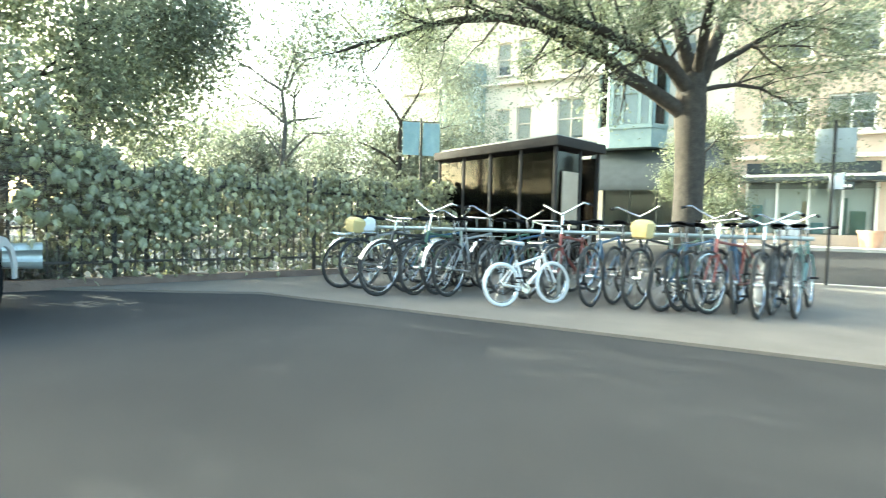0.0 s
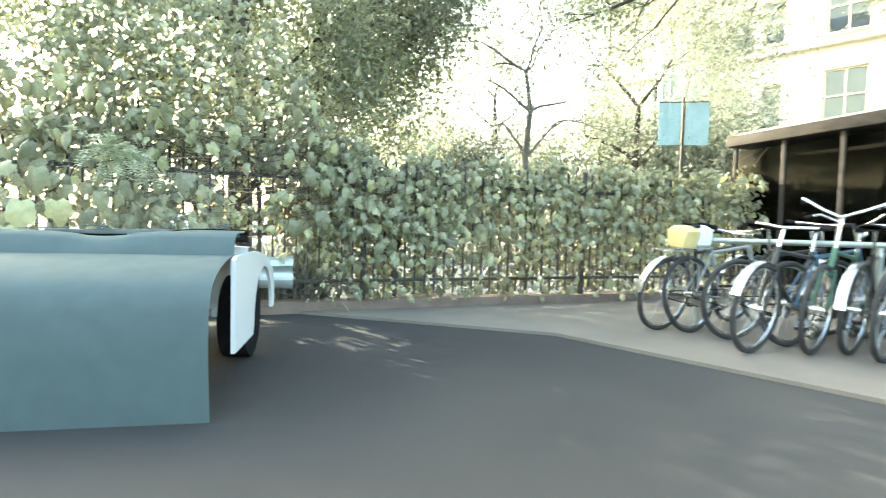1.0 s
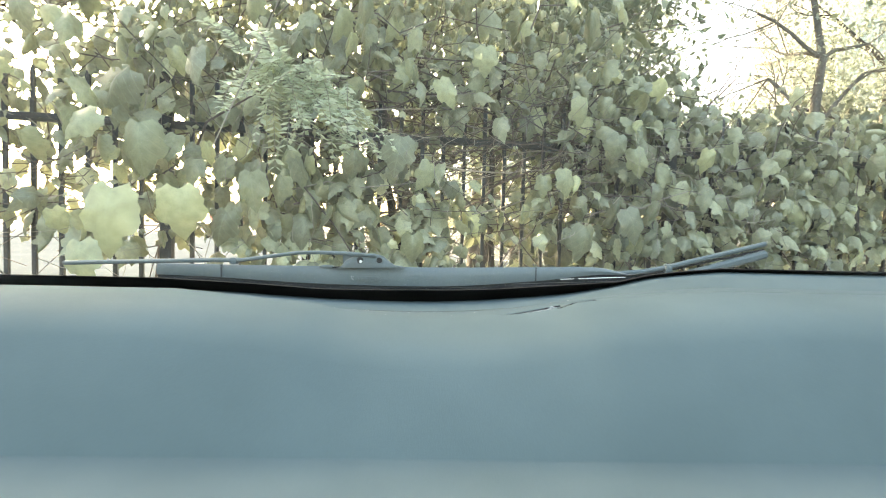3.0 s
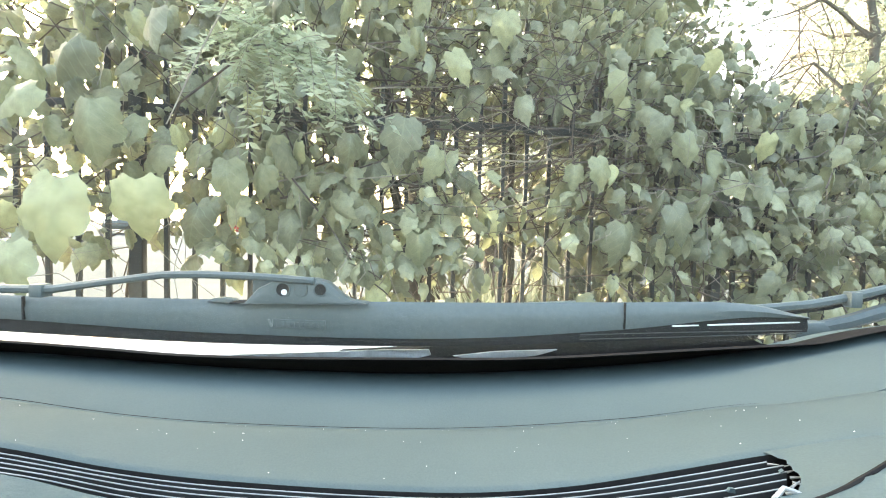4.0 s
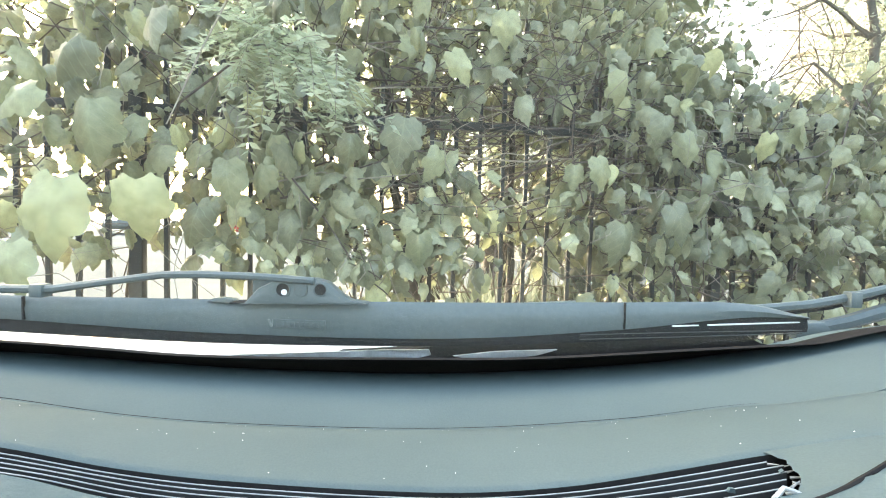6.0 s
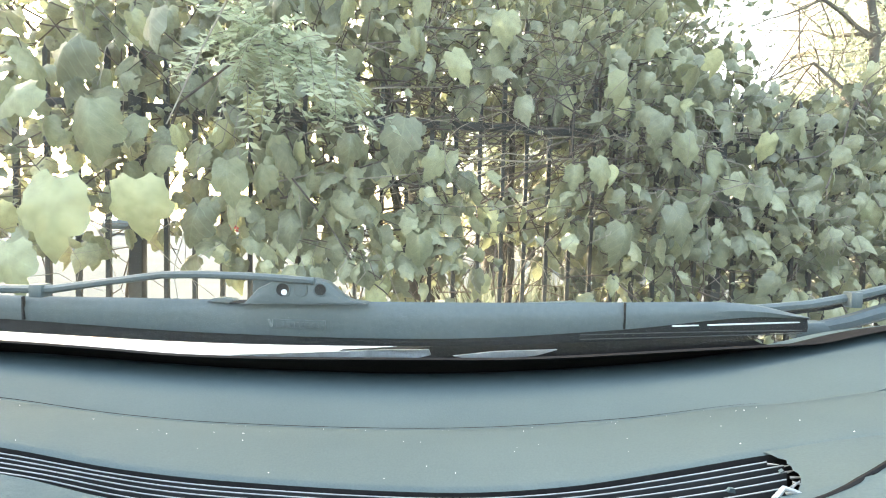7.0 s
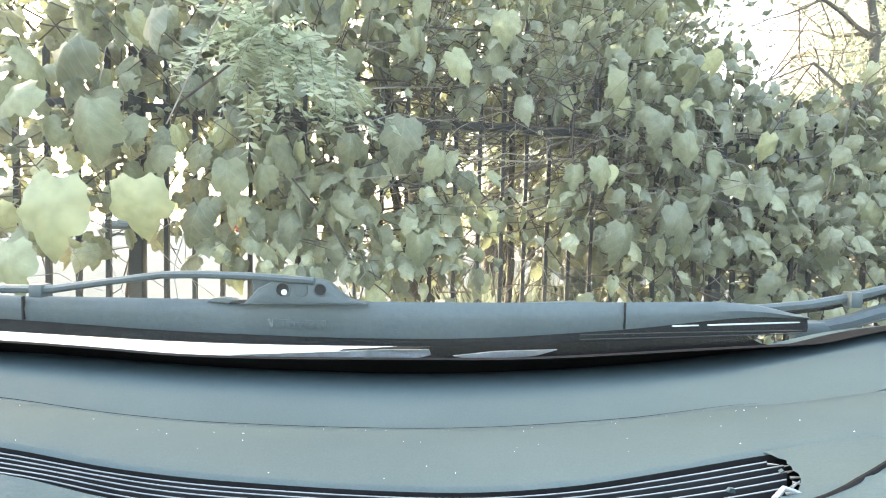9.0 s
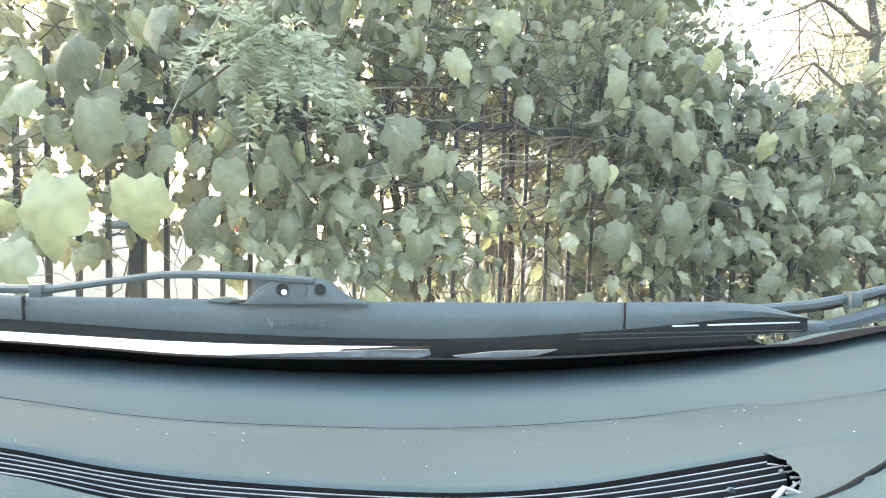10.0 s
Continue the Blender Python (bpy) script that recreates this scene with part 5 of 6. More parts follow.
# planters on the far pavement
for s_ in (12.2, 13.3):
    p = thing("planter", Matrix.Translation(street(s_, 22.3, 0.5)), "terracotta-coloured round pavement planter pot", "planter", "pavement planters")
    b = bmesh.new()
    bmesh.ops.create_cone(b, cap_ends=True, segments=16, radius1=0.3, radius2=0.4, depth=0.6, matrix=at(0, 0, 0.3))
    part("pot", b, TERRACOTTA, p)
    b = bmesh.new()
    disc(b, 0.43, 0.08, at(0, 0, 0.6), 16)
    part("rim", b, TERRACOTTA, p)

# sign pole on the near kerb
sp_ = thing("sign_post", Matrix.Translation(street(8.3, 10.0, 0.03)), "grey metal post with a square sign back", "sign")
part("pole", tubem([(0, 0, 0), (0, 0, 3.05)], 0.026, 10), IRON, sp_)
part("sign_panel", boxm(0.62, 0.02, 0.62, Matrix.Translation((0.03, 0, 2.6)) @ Matrix.Rotation(radians(-55), 4, "Z"), 0.006), paint("sign_grey", (0.33, 0.36, 0.34), 0.5), sp_, "grey back of a square sign")
part("small_plate", boxm(0.22, 0.02, 0.3, Matrix.Translation((0.16, 0, 1.95)) @ Matrix.Rotation(radians(-55), 4, "Z"), 0.004), WHITE_P, sp_, "small white plate")

# street banner: a thin pole with a pale blue flag on each side
bn = thing("street_banner", Matrix.Translation((8.08, 6.23, 0.03)), "pale blue banners on a thin dark street pole", "banner")
part("pole", tubem([(0, 0, 0), (0, 0, 3.75)], [0.035, 0.028], 10), IRON, bn)
BANNER = surface("pale_blue_banner", (0.30, 0.48, 0.56), (0.42, 0.60, 0.67), 5, 0.7, 0, 0.2, 30)
for sg in (-1, 1):
    part("arm", tubem([(0, 0, 3.66), (sg * 0.46, sg * -0.16, 3.66)], 0.012, 6), IRON, bn)
    rows = [[(sg * (0.05 + 0.42 * k / 6), sg * -0.15 * k / 6 + 0.025 * math.sin(k * 1.3 + z * 3), z) for k in range(7)] for z in np.linspace(2.78, 3.64, 7)]
    f = loft(rows)
    bmesh.ops.solidify(f, geom=f.faces, thickness=0.004)
    part("flag", f, BANNER, bn, "pale blue cloth flag")

# ---- parked cars ----


def car(m, mat, label, kind="car"):
    c = thing("parked_car", m, label, "car", "parked cars")
    if kind == "pickup":
        out = [(-2.4, 0.45), (-2.4, 1.05), (-0.6, 1.08), (-0.45, 1.75), (0.75, 1.75), (1.25, 1.12), (2.35, 1.02), (2.45, 0.5), (2.2, 0.35), (-2.2, 0.35)]
    else:
        out = [(-2.1, 0.5), (-2.05, 0.95), (-1.6, 1.02), (-0.9, 1.42), (0.5, 1.42), (1.15, 0.98), (2.0, 0.85), (2.1, 0.5), (1.9, 0.3), (-1.9, 0.3)]
    part("body", extrude_outline(out, 1.7, None, 0.06), mat, c)
    hi = max(z for x, z in out)
    for y in (-0.852, 0.852):
        x0, x1 = (-0.35, 0.85) if kind == "pickup" else (-0.85, 0.7)
        part("side_window", extrude_outline([(x0, hi - 0.5), (x0 + 0.1, hi - 0.12), (x1 - 0.3, hi - 0.12), (x1, hi - 0.5)], 0.03, at(0, y, 0)), DARK_SHOP, c)
        for x in (-1.35, 1.35):
            b = bmesh.new()
            disc(b, 0.33, 0.22, Matrix.Translation((x, y * 0.93, 0.33)) @ Matrix.Rotation(radians(90), 4, "X"), 20)
            w = part("wheel", b, RUBBER, c)
            b = bmesh.new()
            disc(b, 0.2, 0.03, Matrix.Translation((x, y * 1.06, 0.33)) @ Matrix.Rotation(radians(90), 4, "X"), 16)
            part("rim", b, CHROME, w)
    for y in (-0.6, 0.6):
        part("headlight", boxm(0.06, 0.34, 0.16, at(out[7][0] - 0.02, y, 0.7), 0.01), WHITE_P, c)
    return c


car(pose(-13.0, 31.0, 0.012, 0, 0, -68), paint("bright_red", (0.5, 0.06, 0.05)), "bright red car parked far back in the lot")
car(pose(-10.2, 32.0, 0.012, 0, 0, -72), paint("pale_blue", (0.30, 0.42, 0.52)), "pale blue car parked far back in the lot")
car(pose(-19.5, 30.0, 0.012, 0, 0, -60), paint("dark_grey", (0.10, 0.11, 0.11)), "dark grey car parked far back in the lot")
car(pose(-5.5, 33.0, 0.012, 0, 0, -78), WHITE_PAINT, "white car parked far back in the lot")
car(pose(*street(15.6, 18.4, 0.36), 0, 0, -55), WHITE_PAINT, "white car parked at the far kerb")

# ---- the car: dashboard, windscreen, wipers, bonnet, standing where it parks ----
XS = np.concatenate([np.linspace(-0.74, -0.42, 5), np.linspace(-0.38, 0.38, 77), np.linspace(0.42, 0.74, 5)])
VENT_NEAR = curve_z([(-0.30, 0.925), (-0.15, 0.9111), (-0.112, 0.9033), (-0.073, 0.8995), (0.002, 0.8976), (0.083, 0.9036), (0.126, 0.9113), (0.154, 0.9188), (0.3, 0.932)])
VENT_FAR = curve_z([(-0.30, 0.918), (-0.182, 0.905), (-0.135, 0.8973), (-0.088, 0.8929), (0.002, 0.8901), (0.053, 0.8938), (0.1, 0.9022), (0.133, 0.9088), (0.185, 0.9178), (0.3, 0.93)])
SEAM = curve_z([(-0.36, 0.906), (-0.245, 0.8975), (-0.182, 0.8901), (-0.119, 0.8862), (0.002, 0.8861), (0.102, 0.894), (0.165, 0.9033), (0.196, 0.9063), (0.249, 0.9147), (0.36, 0.926)])
RIDGE = curve_z([(-0.42, 0.8979), (-0.318, 0.8949), (-0.236, 0.8904), (-0.154, 0.8870), (0.002, 0.8868), (0.172, 0.9001), (0.252, 0.9137), (0.319, 0.9297), (0.42, 0.9417)])
DROP = curve_z([(-0.42, 0.9026), (-0.350, 0.8996), (-0.260, 0.8973), (-0.170, 0.8918), (0.002, 0.8916), (0.188, 0.9075), (0.291, 0.9173), (0.352, 0.9265), (0.42, 0.9385)])


def build_car():
    c = thing("car", Matrix.Identity(4), "front of a parked white car with a dusty grey dashboard", "car")
    # rear half of the dashboard, with the slot of the vent left open
    near = [(x, 0.10, VENT_NEAR(x) - 0.006) for x in XS]
    rows = [[(x, 0.02, 0.80) for x in XS], [(x, 0.06, VENT_NEAR(x) - 0.03) for x in XS], near,
            [(x, 0.165, VENT_NEAR(x)) for x in XS], [(x, 0.166, VENT_NEAR(x) - 0.03) for x in XS]]
    dash = part("dashboard", loft(rows), DASH, c, "dusty grey moulded dashboard")
    # panel between the vent and the seam
    rows = [[(x, 0.2, VENT_FAR(x) - 0.0015) for x in XS], [(x, 0.2015, VENT_FAR(x) - 0.0002) for x in XS], [(x, 0.203, VENT_FAR(x)) for x in XS]]
    for k in range(1, 8):
        t = k / 8
        rows.append([(x, 0.203 + 0.065 * t, VENT_FAR(x) * (1 - t) + SEAM(x) * t + 0.002 * math.sin(math.pi * t)) for x in XS])
    rows += [[(x, 0.269, SEAM(x)) for x in XS], [(x, 0.2705, SEAM(x) - 0.0015) for x in XS], [(x, 0.271, SEAM(x) - 0.002 - 0.022 * max(0.0, min(1.0, (0.25 - x) / 0.10))) for x in XS]]
    part("mid_panel", loft(rows), DASH, dash)
    # cushion-shaped far panel that rolls over towards the glass
    def lip(x):
        return max(0.0, min(1.0, (0.25 - x) / 0.10))
    rows = [[(x, 0.2712, SEAM(x) - 0.002 - 0.024 * lip(x)) for x in XS]]
    for k in range(0, 11):
        t = k / 10
        rows.append([(x, 0.2715 + 0.0785 * t, SEAM(x) * (1 - t) + RIDGE(x) * t - 0.017 * (1 - t) ** 1.3 * lip(x)
                      + 0.0025 * math.sin(math.pi * t)) for x in XS])
    rows += [[(x, y, RIDGE(x) - d) for x in XS] for y, d in ((0.362, 0.0008), (0.374, 0.0022), (0.386, 0.0046), (0.398, 0.008), (0.412, 0.014), (0.43, 0.03))]
    part("far_panel", loft(rows), DASH, dash)
    # thin dark line paints the shade along the panel joint
    part("joint_shade", tubem([(x, 0.2713, SEAM(x) + 0.0001) for x in XS if x < 0.19], [0.00018 * min(1.0, max(0.1, (0.2 - x) / 0.1)) for x in XS if x < 0.19], 5), DASH_DARK, dash, "dark line for the joint and its shade between two dashboard panels")
    # vent: dark tray and slats that follow its curve
    rows = [[(x, 0.164, VENT_NEAR(x) - 0.026) for x in XS], [(x, 0.1995, VENT_FAR(x) - 0.028) for x in XS], [(x, 0.1999, VENT_FAR(x) - 0.0014) for x in XS]]
    vent = part("vent", loft(rows), DASH_DARK, dash, "black curved defroster vent with pale slats")
    tips_x = (0.119, 0.125, 0.131, 0.135, 0.1375, 0.1345)
    for k in range(6):
        t = (k + 0.7) / 6.4
        y = 0.165 + 0.035 * t

        def zz(x, t=t):
            return VENT_NEAR(x) * (1 - t) + VENT_FAR(x) * t - 0.003
        end = [x for x in XS if x < tips_x[k] - 0.001] + [tips_x[k]]
        rows = [[(x, y, zz(x)) for x in end], [(x, y + 0.0008, zz(x)) for x in end], [(x, y + 0.0010, zz(x) - 0.016) for x in end], [(x, y - 0.0002, zz(x) - 0.016) for x in end]]
        part("slat", loft(rows, True), VENT_GREY, vent)
        part("slat_edge", tubem([(x, y + 0.0004, zz(x) + 0.0002) for x in end], 0.00028, 5), SLAT, vent, "pale edge of a vent slat")
    # broken end of the vent: plastic splinters and the cover plate beyond
    rows = []
    for t in np.linspace(0, 1, 14):
        x0 = 0.1235 + 0.036 * t - 0.0235 * t * t + rng.uniform(-0.0008, 0.0008)
        rows.append([(x, 0.164 + 0.038 * t, VENT_NEAR(x) * (1 - t) + VENT_FAR(x) * t - 0.0006) for x in np.linspace(x0, 0.74, 40)])
    part("end_cover", loft(rows), DASH, dash)
    for i in range(7):
        t = i / 6
        p = Vector((0.1225 + 0.036 * t - 0.0235 * t * t, 0.168 + 0.03 * t, VENT_NEAR(0.13) * (1 - t) + VENT_FAR(0.13) * t - 0.003))
        part("splinter", tubem([p, p + Vector((0.003 + 0.004 * rng.random(), rng.normal(0, 0.002), 0.002 * rng.random()))], [0.0006, 0.0002], 5), SLAT, vent)
    part("splinter", tubem([(0.1163, 0.1655, 0.9080), (0.1203, 0.1662, 0.9122), (0.1235, 0.1658, 0.9112), (0.1290, 0.1655, 0.9092)], [0.0011, 0.0009, 0.0009, 0.0006], 5), SLAT, vent, "broken plastic edge of the vent")
    for x, y, z, w, hgt, tilt in ((0.1105, 0.180, 0.9035, 0.003, 0.002, 20), (0.134, 0.1865, 0.9075, 0.004, 0.002, 50)):
        q = extrude_outline([(-w / 2, -hgt / 2), (w * 0.6, -hgt * 0.3), (w * 0.3, hgt / 2), (-w * 0.4, hgt * 0.35)], 0.0012, Matrix.Translation((x, y, z)) @ Matrix.Rotation(radians(tilt), 4, "Y") @ Matrix.Rotation(radians(tilt * 0.5), 4, "Z"))
        part("shard", q, DASH, vent, "grey shard of broken vent plastic")
    part("edge_gap", tubem([(0.1251, 0.1608, 0.9107), (0.1287, 0.1611, 0.9116), (0.1323, 0.1615, 0.9126), (0.1358, 0.1621, 0.9137), (0.1392, 0.1626, 0.9149), (0.1435, 0.1638, 0.9164), (0.1493, 0.1667, 0.9169), (0.1555, 0.17, 0.9174), (0.1622, 0.1739, 0.9177), (0.1771, 0.1829, 0.9184)], [0.0005, 0.0006, 0.0007, 0.0008, 0.0009, 0.0010, 0.0010, 0.0010, 0.0010, 0.0010], 6), DASH_DARK, dash, "dark joint of the airbag cover")
    b = bmesh.new()
    for i in range(130):
        x = rng.uniform(-0.3, 0.19)
        t = rng.random() if i % 3 == 0 else 0.995
        r = rng.uniform(0.00008, 0.00028)
        z = VENT_FAR(x) * (1 - t) + SEAM(x) * t + 0.002 * math.sin(math.pi * t)
        bmesh.ops.create_icosphere(b, subdivisions=1, radius=r, matrix=at(x, 0.203 + 0.065 * t, z + r * 0.3))
    part("dust_speck", b, WHITE_TRIM, dash, "pale specks of dust")["kind"] = "stuff"
    # lower dashboard down to the floor, and the floor
    rows = [[(x, y, z) for x in XS] for y, z in ((0.022, 0.802), (-0.04, 0.797), (-0.12, 0.787), (-0.24, 0.762), (-0.36, 0.72), (-0.44, 0.66), (-0.48, 0.56), (-0.49, 0.40), (-0.48, 0.2), (-0.46, 0.0))]
    part("lower_dashboard", loft(rows), DASH, c)
    # black windscreen-foot band, hung over the dashboard to put its far edge in shade
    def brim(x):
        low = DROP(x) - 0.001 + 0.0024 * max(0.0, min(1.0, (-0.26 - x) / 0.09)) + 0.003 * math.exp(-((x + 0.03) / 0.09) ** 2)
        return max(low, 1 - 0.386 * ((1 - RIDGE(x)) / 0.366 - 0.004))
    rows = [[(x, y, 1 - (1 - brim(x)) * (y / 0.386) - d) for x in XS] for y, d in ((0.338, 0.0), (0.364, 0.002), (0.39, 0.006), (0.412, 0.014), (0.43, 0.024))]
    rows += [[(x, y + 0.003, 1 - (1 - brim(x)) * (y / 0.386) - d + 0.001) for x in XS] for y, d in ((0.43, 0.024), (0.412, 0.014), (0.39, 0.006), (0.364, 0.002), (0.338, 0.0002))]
    part("shade_band", loft(rows, True), DASH_DARK, c, "black windscreen band that shades the dashboard's far edge")
    # cowl behind the wiper
    cx = np.linspace(-0.10, 0.72, 30)
    def sink(x):
        return 0.03 * max(0.0, min(1.0, (x - 0.26) / 0.05))
    rows = [[(x, 0.44, DROP(x) - 0.06) for x in cx], [(x, 0.45, DROP(x) - sink(x) - 0.012 + 0.014 * min(1, max(0, (x + 0.1) / 0.15))) for x in cx],
            [(x, 0.50, DROP(x) - sink(x) - 0.020 + 0.012 * min(1, max(0, (x + 0.1) / 0.15))) for x in cx], [(x, 0.52, DROP(x) - 0.08) for x in cx]]
    cowl = part("cowl", loft(rows), DASH_DARK, c, "black plastic cowl below the windscreen")
    part("silver_label", extrude_outline([(-0.186, 0.8800), (-0.12, 0.8835), (-0.06, 0.8872), (-0.010, 0.8890), (-0.008, 0.8845), (-0.03, 0.8785), (-0.09, 0.8745), (-0.15, 0.8745)], 0.003, at(0, 0.435, 0)), SILVER, cowl, "crinkled silver label")
    part("silver_label", extrude_outline([(0.012, 0.8835), (0.05, 0.8885), (0.105, 0.8915), (0.085, 0.8855), (0.03, 0.8805)], 0.003, at(0, 0.436, 0)), SILVER, cowl, "crinkled silver label")
    # bonnet
    hx = np.linspace(-0.72, 0.72, 25)
    rows = []
    for y, z in ((0.50, 0.80), (0.52, 0.853), (0.56, 0.858), (0.62, 0.853), (0.8, 0.832), (1.0, 0.80), (1.2, 0.755), (1.38, 0.70), (1.46, 0.64), (1.49, 0.56), (1.50, 0.40), (1.47, 0.25)):
        rows.append([(x * (1 - 0.12 * max(0, y - 0.9)), y - 0.35 * (x / 0.72) ** 4 * max(0, y - 0.7), z - 0.03 * (x / 0.72) ** 2 * (1 if x > 0 else 0.35)) for x in hx])
    part("bonnet", loft(rows), WHITE_PAINT, c, "white painted bonnet")
    for sgn in (-1, 1):
        out = [(-0.06, 0.24), (-0.06, 0.78), (0.0, 0.80), (0.55, 0.80), (0.95, 0.75), (1.25, 0.62), (1.34, 0.46), (1.34, 0.30)]
        out += [(0.86 + 0.37 * math.cos(k), 0.30 + 0.37 * math.sin(k)) for k in np.linspace(0.0, math.pi, 13)] + [(0.46, 0.24)]
        part("wing", extrude_outline(out, 0.024, Matrix.Translation((sgn * 0.755, 0, 0)) @ Matrix.Rotation(radians(90), 4, "Z")), WHITE_PAINT, c)
        b = bmesh.new()
        disc(b, 0.30, 0.18, Matrix.Translation((sgn * 0.60, 0.85, 0.30)) @ Matrix.Rotation(radians(90), 4, "Y"), 24)
        part("wheel", b, RUBBER, c)
    # wiper
    WT = curve_z([(-0.46, 0.9312), (-0.38, 0.9306), (-0.2, 0.9316), (0.001, 0.9336), (0.155, 0.9374), (0.261, 0.9391), (0.316, 0.9288)])
    WM = curve_z([(-0.46, 0.9126), (-0.38, 0.9109), (-0.2, 0.9031), (0.002, 0.9027), (0.156, 0.9144), (0.262, 0.9274), (0.316, 0.9278)])
    WB = curve_z([(-0.46, 0.9027), (-0.381, 0.8996), (-0.2, 0.8938), (0.002, 0.8958), (0.156, 0.9041), (0.263, 0.9122), (0.311, 0.9158)])
    wx = np.linspace(-0.46, 0.316, 60)
    rows = [[(x, 0.428, WT(x) - 0.001) for x in wx], [(x, 0.422, WT(x)) for x in wx], [(x, 0.4195, WT(x) - 0.12 * (WT(x) - WM(x))) for x in wx],
            [(x, 0.4168, WM(x) + 0.50 * (WT(x) - WM(x))) for x in wx], [(x, 0.4185, WM(x)) for x in wx], [(x, 0.43, WM(x)) for x in wx]]
    wp = part("wiper", loft(rows, True), WIPER, c, "dusty grey windscreen wiper blade with its arm")
    rows = [[(x, 0.426, WM(x) - 0.0003) for x in wx], [(x, 0.421, WM(x) - 0.0003) for x in wx], [(x, 0.4195, WB(x) + 0.004) for x in wx],
            [(x, 0.4205, WB(x)) for x in wx], [(x, 0.424, WB(x)) for x in wx]]
    part("rubber_blade", loft(rows, True), RUBBER, wp)
    for x in (-0.356, 0.157):
        part("joint_clip", extrude_outline([(x - 0.0005, WM(x) + 0.001), (x + 0.0005, WM(x) + 0.001), (x + 0.0005, WT(x) + 0.0002), (x - 0.0005, WT(x) + 0.0002)], 0.003, at(0, 0.4168, 0)), DASH_DARK, wp)
    for x0, x1 in ((0.199, 0.221), (0.229, 0.307)):
        za, zb = 0.9186 + 0.055 * (x0 - 0.199), 0.9186 + 0.055 * (x1 - 0.199)
        part("tip_slit", extrude_outline([(x0, za - 0.0005), (x1, zb - 0.0004), (x1, zb + 0.0004), (x0, za + 0.0005)], 0.002, at(0, 0.4182, 0)), WHITE_TRIM, wp, "bright slit at the blade tip")
    for k, (za, zb) in enumerate(((0.9125, 0.9175), (0.9085, 0.9150))):
        part("rubber_lip", tubem([(0.12, 0.4183, za - 0.0035), (0.21, 0.4183, za + 0.001), (0.31, 0.4183, zb)], 0.0005, 5), paint("lip_grey", (0.03, 0.034, 0.035), 0.7), wp)
    # raised clip before the bracket and the clamp at the tip
    part("blade_clip", extrude_outline([(-0.199, 0.9300), (-0.197, 0.9325), (-0.192, 0.9338), (-0.184, 0.9340), (-0.177, 0.9332), (-0.174, 0.9315), (-0.175, 0.9300)], 0.008, at(0, 0.4185, 0), 0.0006), WIPER, wp)
    part("bracket_foot", extrude_outline([(-0.176, 0.9302), (-0.176, 0.9318), (-0.160, 0.9321), (-0.160, 0.9304)], 0.012, at(0, 0.412, 0), 0.0004), DASH_DARK, wp)
    part("tip_clamp", extrude_outline([(0.325, 0.904), (0.323, 0.913), (0.333, 0.9195), (0.350, 0.9205), (0.356, 0.914), (0.352, 0.906)], 0.012, at(0, 0.45, 0), 0.0015), WIPER, wp)
    # badge plate with a plain raised block
    bd = part("badge", extrude_outline([(-0.143, 0.9095), (-0.098, 0.9088), (-0.098, 0.9162), (-0.143, 0.9168)], 0.002, at(0, 0.4166, 0), 0.0005), WIPER, wp, "embossed maker's plate")
    part("badge_outline", tubem([(-0.1395, 0.4153, 0.9160), (-0.1015, 0.4153, 0.9154), (-0.1015, 0.4153, 0.9098), (-0.1395, 0.4153, 0.9104)], 0.0002, 5, True), WIPER, bd)
    part("badge_mark", extrude_outline([(-0.1475, 0.9165), (-0.1455, 0.9165), (-0.1445, 0.9120), (-0.1435, 0.9165), (-0.1415, 0.9165), (-0.1437, 0.9100), (-0.1452, 0.9100)], 0.0012, at(0, 0.4164, 0)), paint("badge_grey", (0.14, 0.16, 0.165)), bd)
    for i in range(8):
        x = -0.1345 + 0.0044 * i
        h = 0.0042 if i % 3 else 0.0036
        part("badge_bar", boxm(0.0026, 0.0012, h, at(x, 0.4152, 0.9127 - 0.012 * (x + 0.12)), 0.0003), WIPER, bd)
    # bracket with round holes; two are dark discs in place of open depth
    out = [(-0.170, 0.9308), (-0.163, 0.9318), (-0.152, 0.9440), (-0.140, 0.9500), (-0.128, 0.9528), (-0.104, 0.9533), (-0.094, 0.9505), (-0.086, 0.9435), (-0.076, 0.9362), (-0.061, 0.9342), (-0.060, 0.9325)]
    br = part("bracket", extrude_outline(out, 0.012, at(0, 0.411, 0), 0.0012), WIPER, wp)
    for x, z, r, mt in ((-0.131, 0.9436, 0.0058, DASH_DARK), (-0.116, 0.9439, 0.0052, WIPER), (-0.100, 0.9443, 0.0050, DASH_DARK)):
        part("collar", ring(r, 0.0008, 20, at(x, 0.4045, z)), WIPER, br)
        b = bmesh.new()
        disc(b, r * 0.92, 0.0016, Matrix.Translation((x, 0.4046, z)) @ Matrix.Rotation(radians(90), 4, "X"), 20)
        part("hole", b, mt, br)
        # white disc paints the light that comes through the open hole
        if x < -0.13:
            b = bmesh.new()
            disc(b, r * 0.42, 0.0012, Matrix.Translation((x + 0.0014, 0.4036, z - 0.0018)) @ Matrix.Rotation(radians(90), 4, "X"), 14)
            part("hole_light", b, WHITE_TRIM, br, "white disc for the light seen through the bracket hole")
    part("clip", extrude_outline([(-0.161, 0.9345), (-0.161, 0.9520), (-0.125, 0.9525), (-0.150, 0.9440)], 0.008, at(0, 0.422, 0)), WIPER, br)
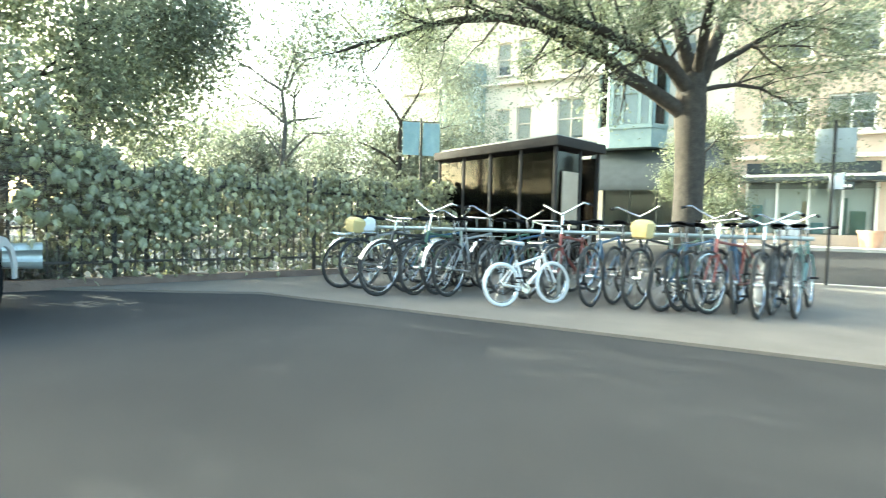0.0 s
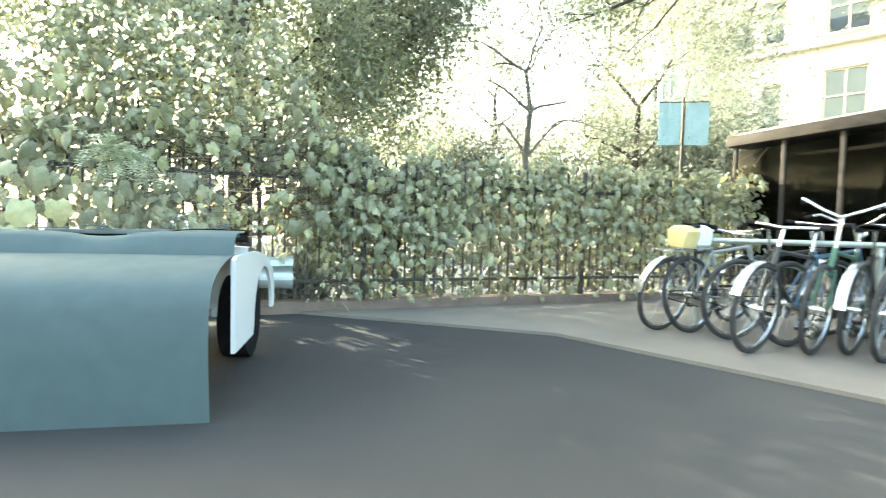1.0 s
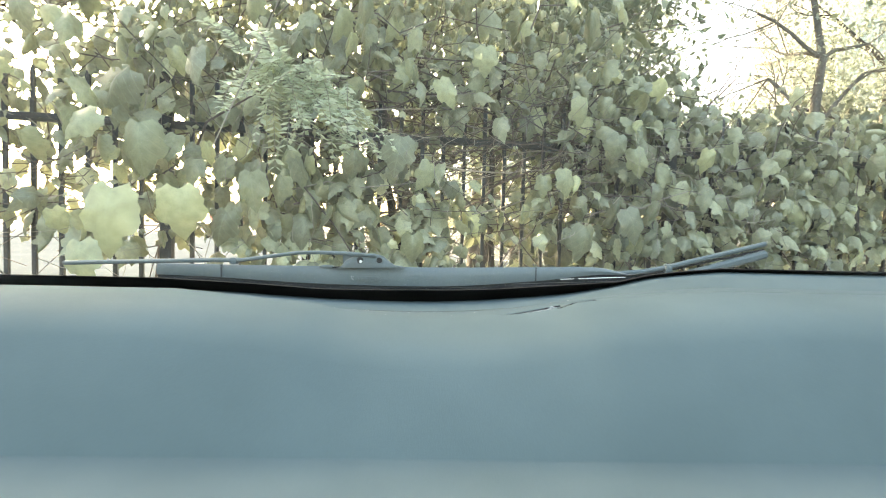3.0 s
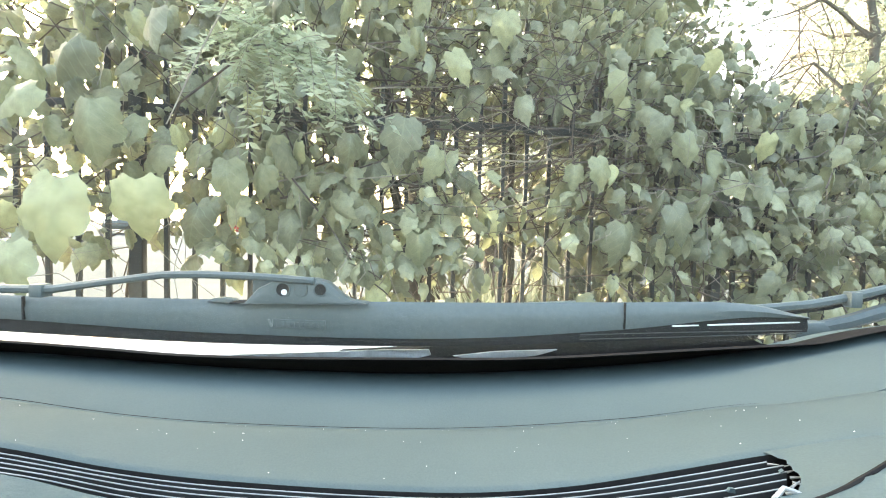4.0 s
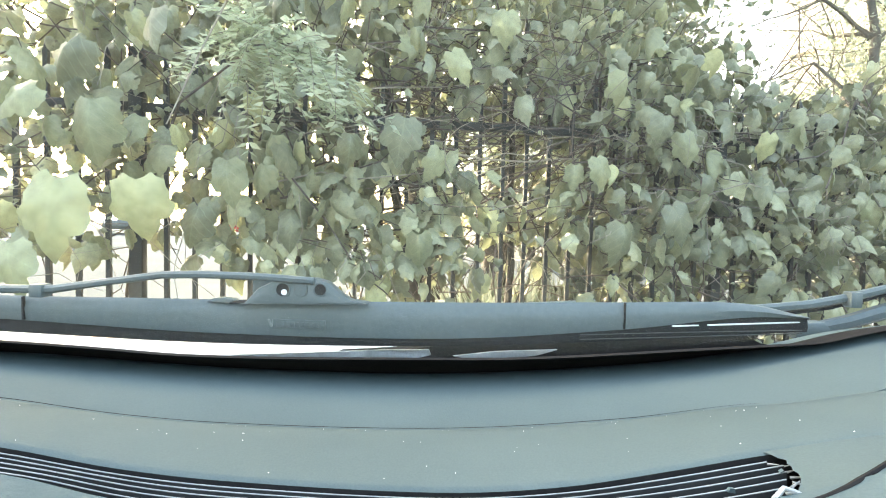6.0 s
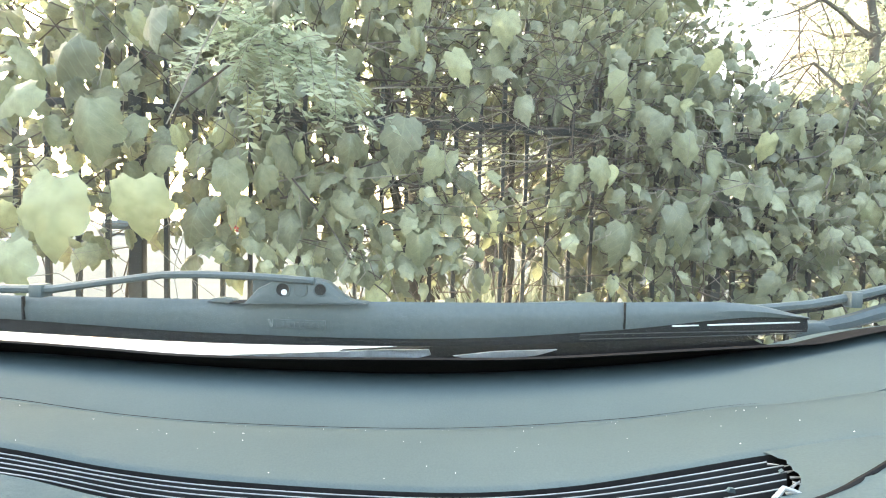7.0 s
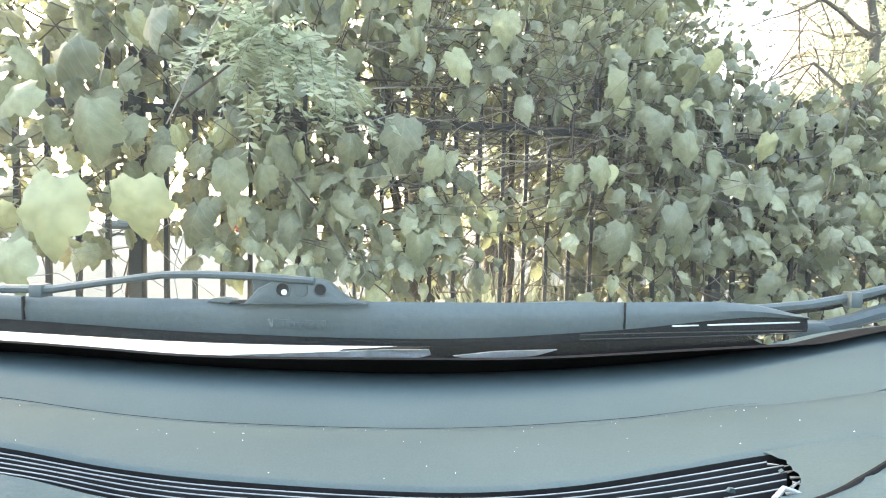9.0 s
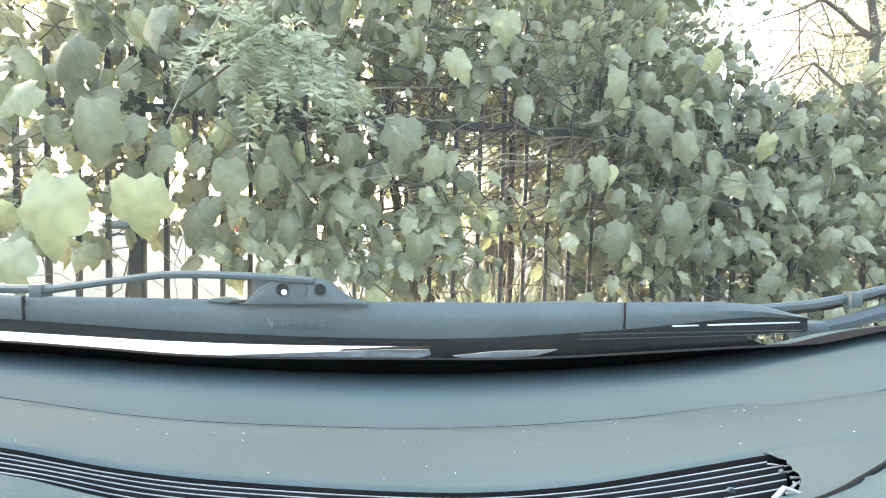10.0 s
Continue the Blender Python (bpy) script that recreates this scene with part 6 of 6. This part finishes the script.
    pts = [(-0.60, 0.41, 0.929), (-0.431, 0.405, 0.9362), (-0.362, 0.403, 0.939), (-0.32, 0.402, 0.9398), (-0.275, 0.401, 0.9470), (-0.228, 0.40, 0.9541), (-0.195, 0.40, 0.9552), (-0.150, 0.402, 0.9543), (-0.105, 0.404, 0.9515)]
    part("arm", tubem([(x, y, z) for x, y, z in pts], [0.0036] * 4 + [0.0032] * 5, 8), WIPER, wp)
    part("arm_clamp", boxm(0.011, 0.012, 0.011, at(-0.330, 0.403, 0.9385), 0.0015), WIPER, wp)
    # second wiper
    w2 = part("wiper", tubem([(0.318, 0.5, 0.922), (0.375, 0.5, 0.9282), (0.415, 0.5, 0.9362), (0.47, 0.5, 0.9505), (0.60, 0.5, 0.984)], 0.0045, 8), WIPER, c, "second dusty wiper arm")
    part("rubber_blade", tubem([(0.33, 0.505, 0.914), (0.40, 0.505, 0.925), (0.46, 0.505, 0.9405), (0.6, 0.505, 0.972)], 0.0028, 6), RUBBER, w2)
    part("arm_clamp", boxm(0.012, 0.012, 0.016, at(0.418, 0.497, 0.935), 0.0015), WIPER, w2)
    part("wiper_link", tubem([(0.36, 0.5, 0.8985), (0.416, 0.5, 0.9110), (0.455, 0.5, 0.9235), (0.6, 0.5, 0.965)], [0.006, 0.0075, 0.008, 0.008], 8), WIPER, w2)


    gx = np.linspace(-0.70, 0.70, 15)
    rows = []
    for t in np.linspace(0, 1, 9):
        rows.append([(x, 0.393 - 0.50 * t - 0.06 * (x / 0.7) ** 2 * (1 - t), (DROP(x) + 0.001) * (1 - t) + 1.30 * t + 0.02 * math.sin(math.pi * t)) for x in gx])
    ws = part("windscreen", loft(rows), WINDSCREEN, c, "clear windscreen with a thin film of dust")
    ws.visible_shadow = False


def dusty_glass(name, dust):
    m, n, l, s = nodes(name)
    t, d, mx, tr, m2 = (n.new("ShaderNodeBsdfTransparent"), n.new("ShaderNodeBsdfDiffuse"), n.new("ShaderNodeMixShader"),
                        n.new("ShaderNodeBsdfTranslucent"), n.new("ShaderNodeMixShader"))
    for q in (d, tr):
        q.inputs[0].default_value = (0.72, 0.80, 0.82, 1)
    co, tex, mr = n.new("ShaderNodeTexCoord"), n.new("ShaderNodeTexNoise"), n.new("ShaderNodeMapRange")
    l.new(co.outputs["Object"], tex.inputs["Vector"])
    tex.inputs["Scale"].default_value, tex.inputs["Detail"].default_value = 3.0, 4
    mr.inputs[3].default_value, mr.inputs[4].default_value = dust * 0.6, dust * 1.4
    l.new(tex.outputs[0], mr.inputs[0])
    l.new(d.outputs[0], m2.inputs[1])
    l.new(tr.outputs[0], m2.inputs[2])
    l.new(mr.outputs[0], mx.inputs[0])
    l.new(t.outputs[0], mx.inputs[1])
    l.new(m2.outputs[0], mx.inputs[2])
    l.new(mx.outputs[0], n["Material Output"].inputs[0])
    return m


WINDSCREEN = dusty_glass("dusty_windscreen", 0.030)
build_car()
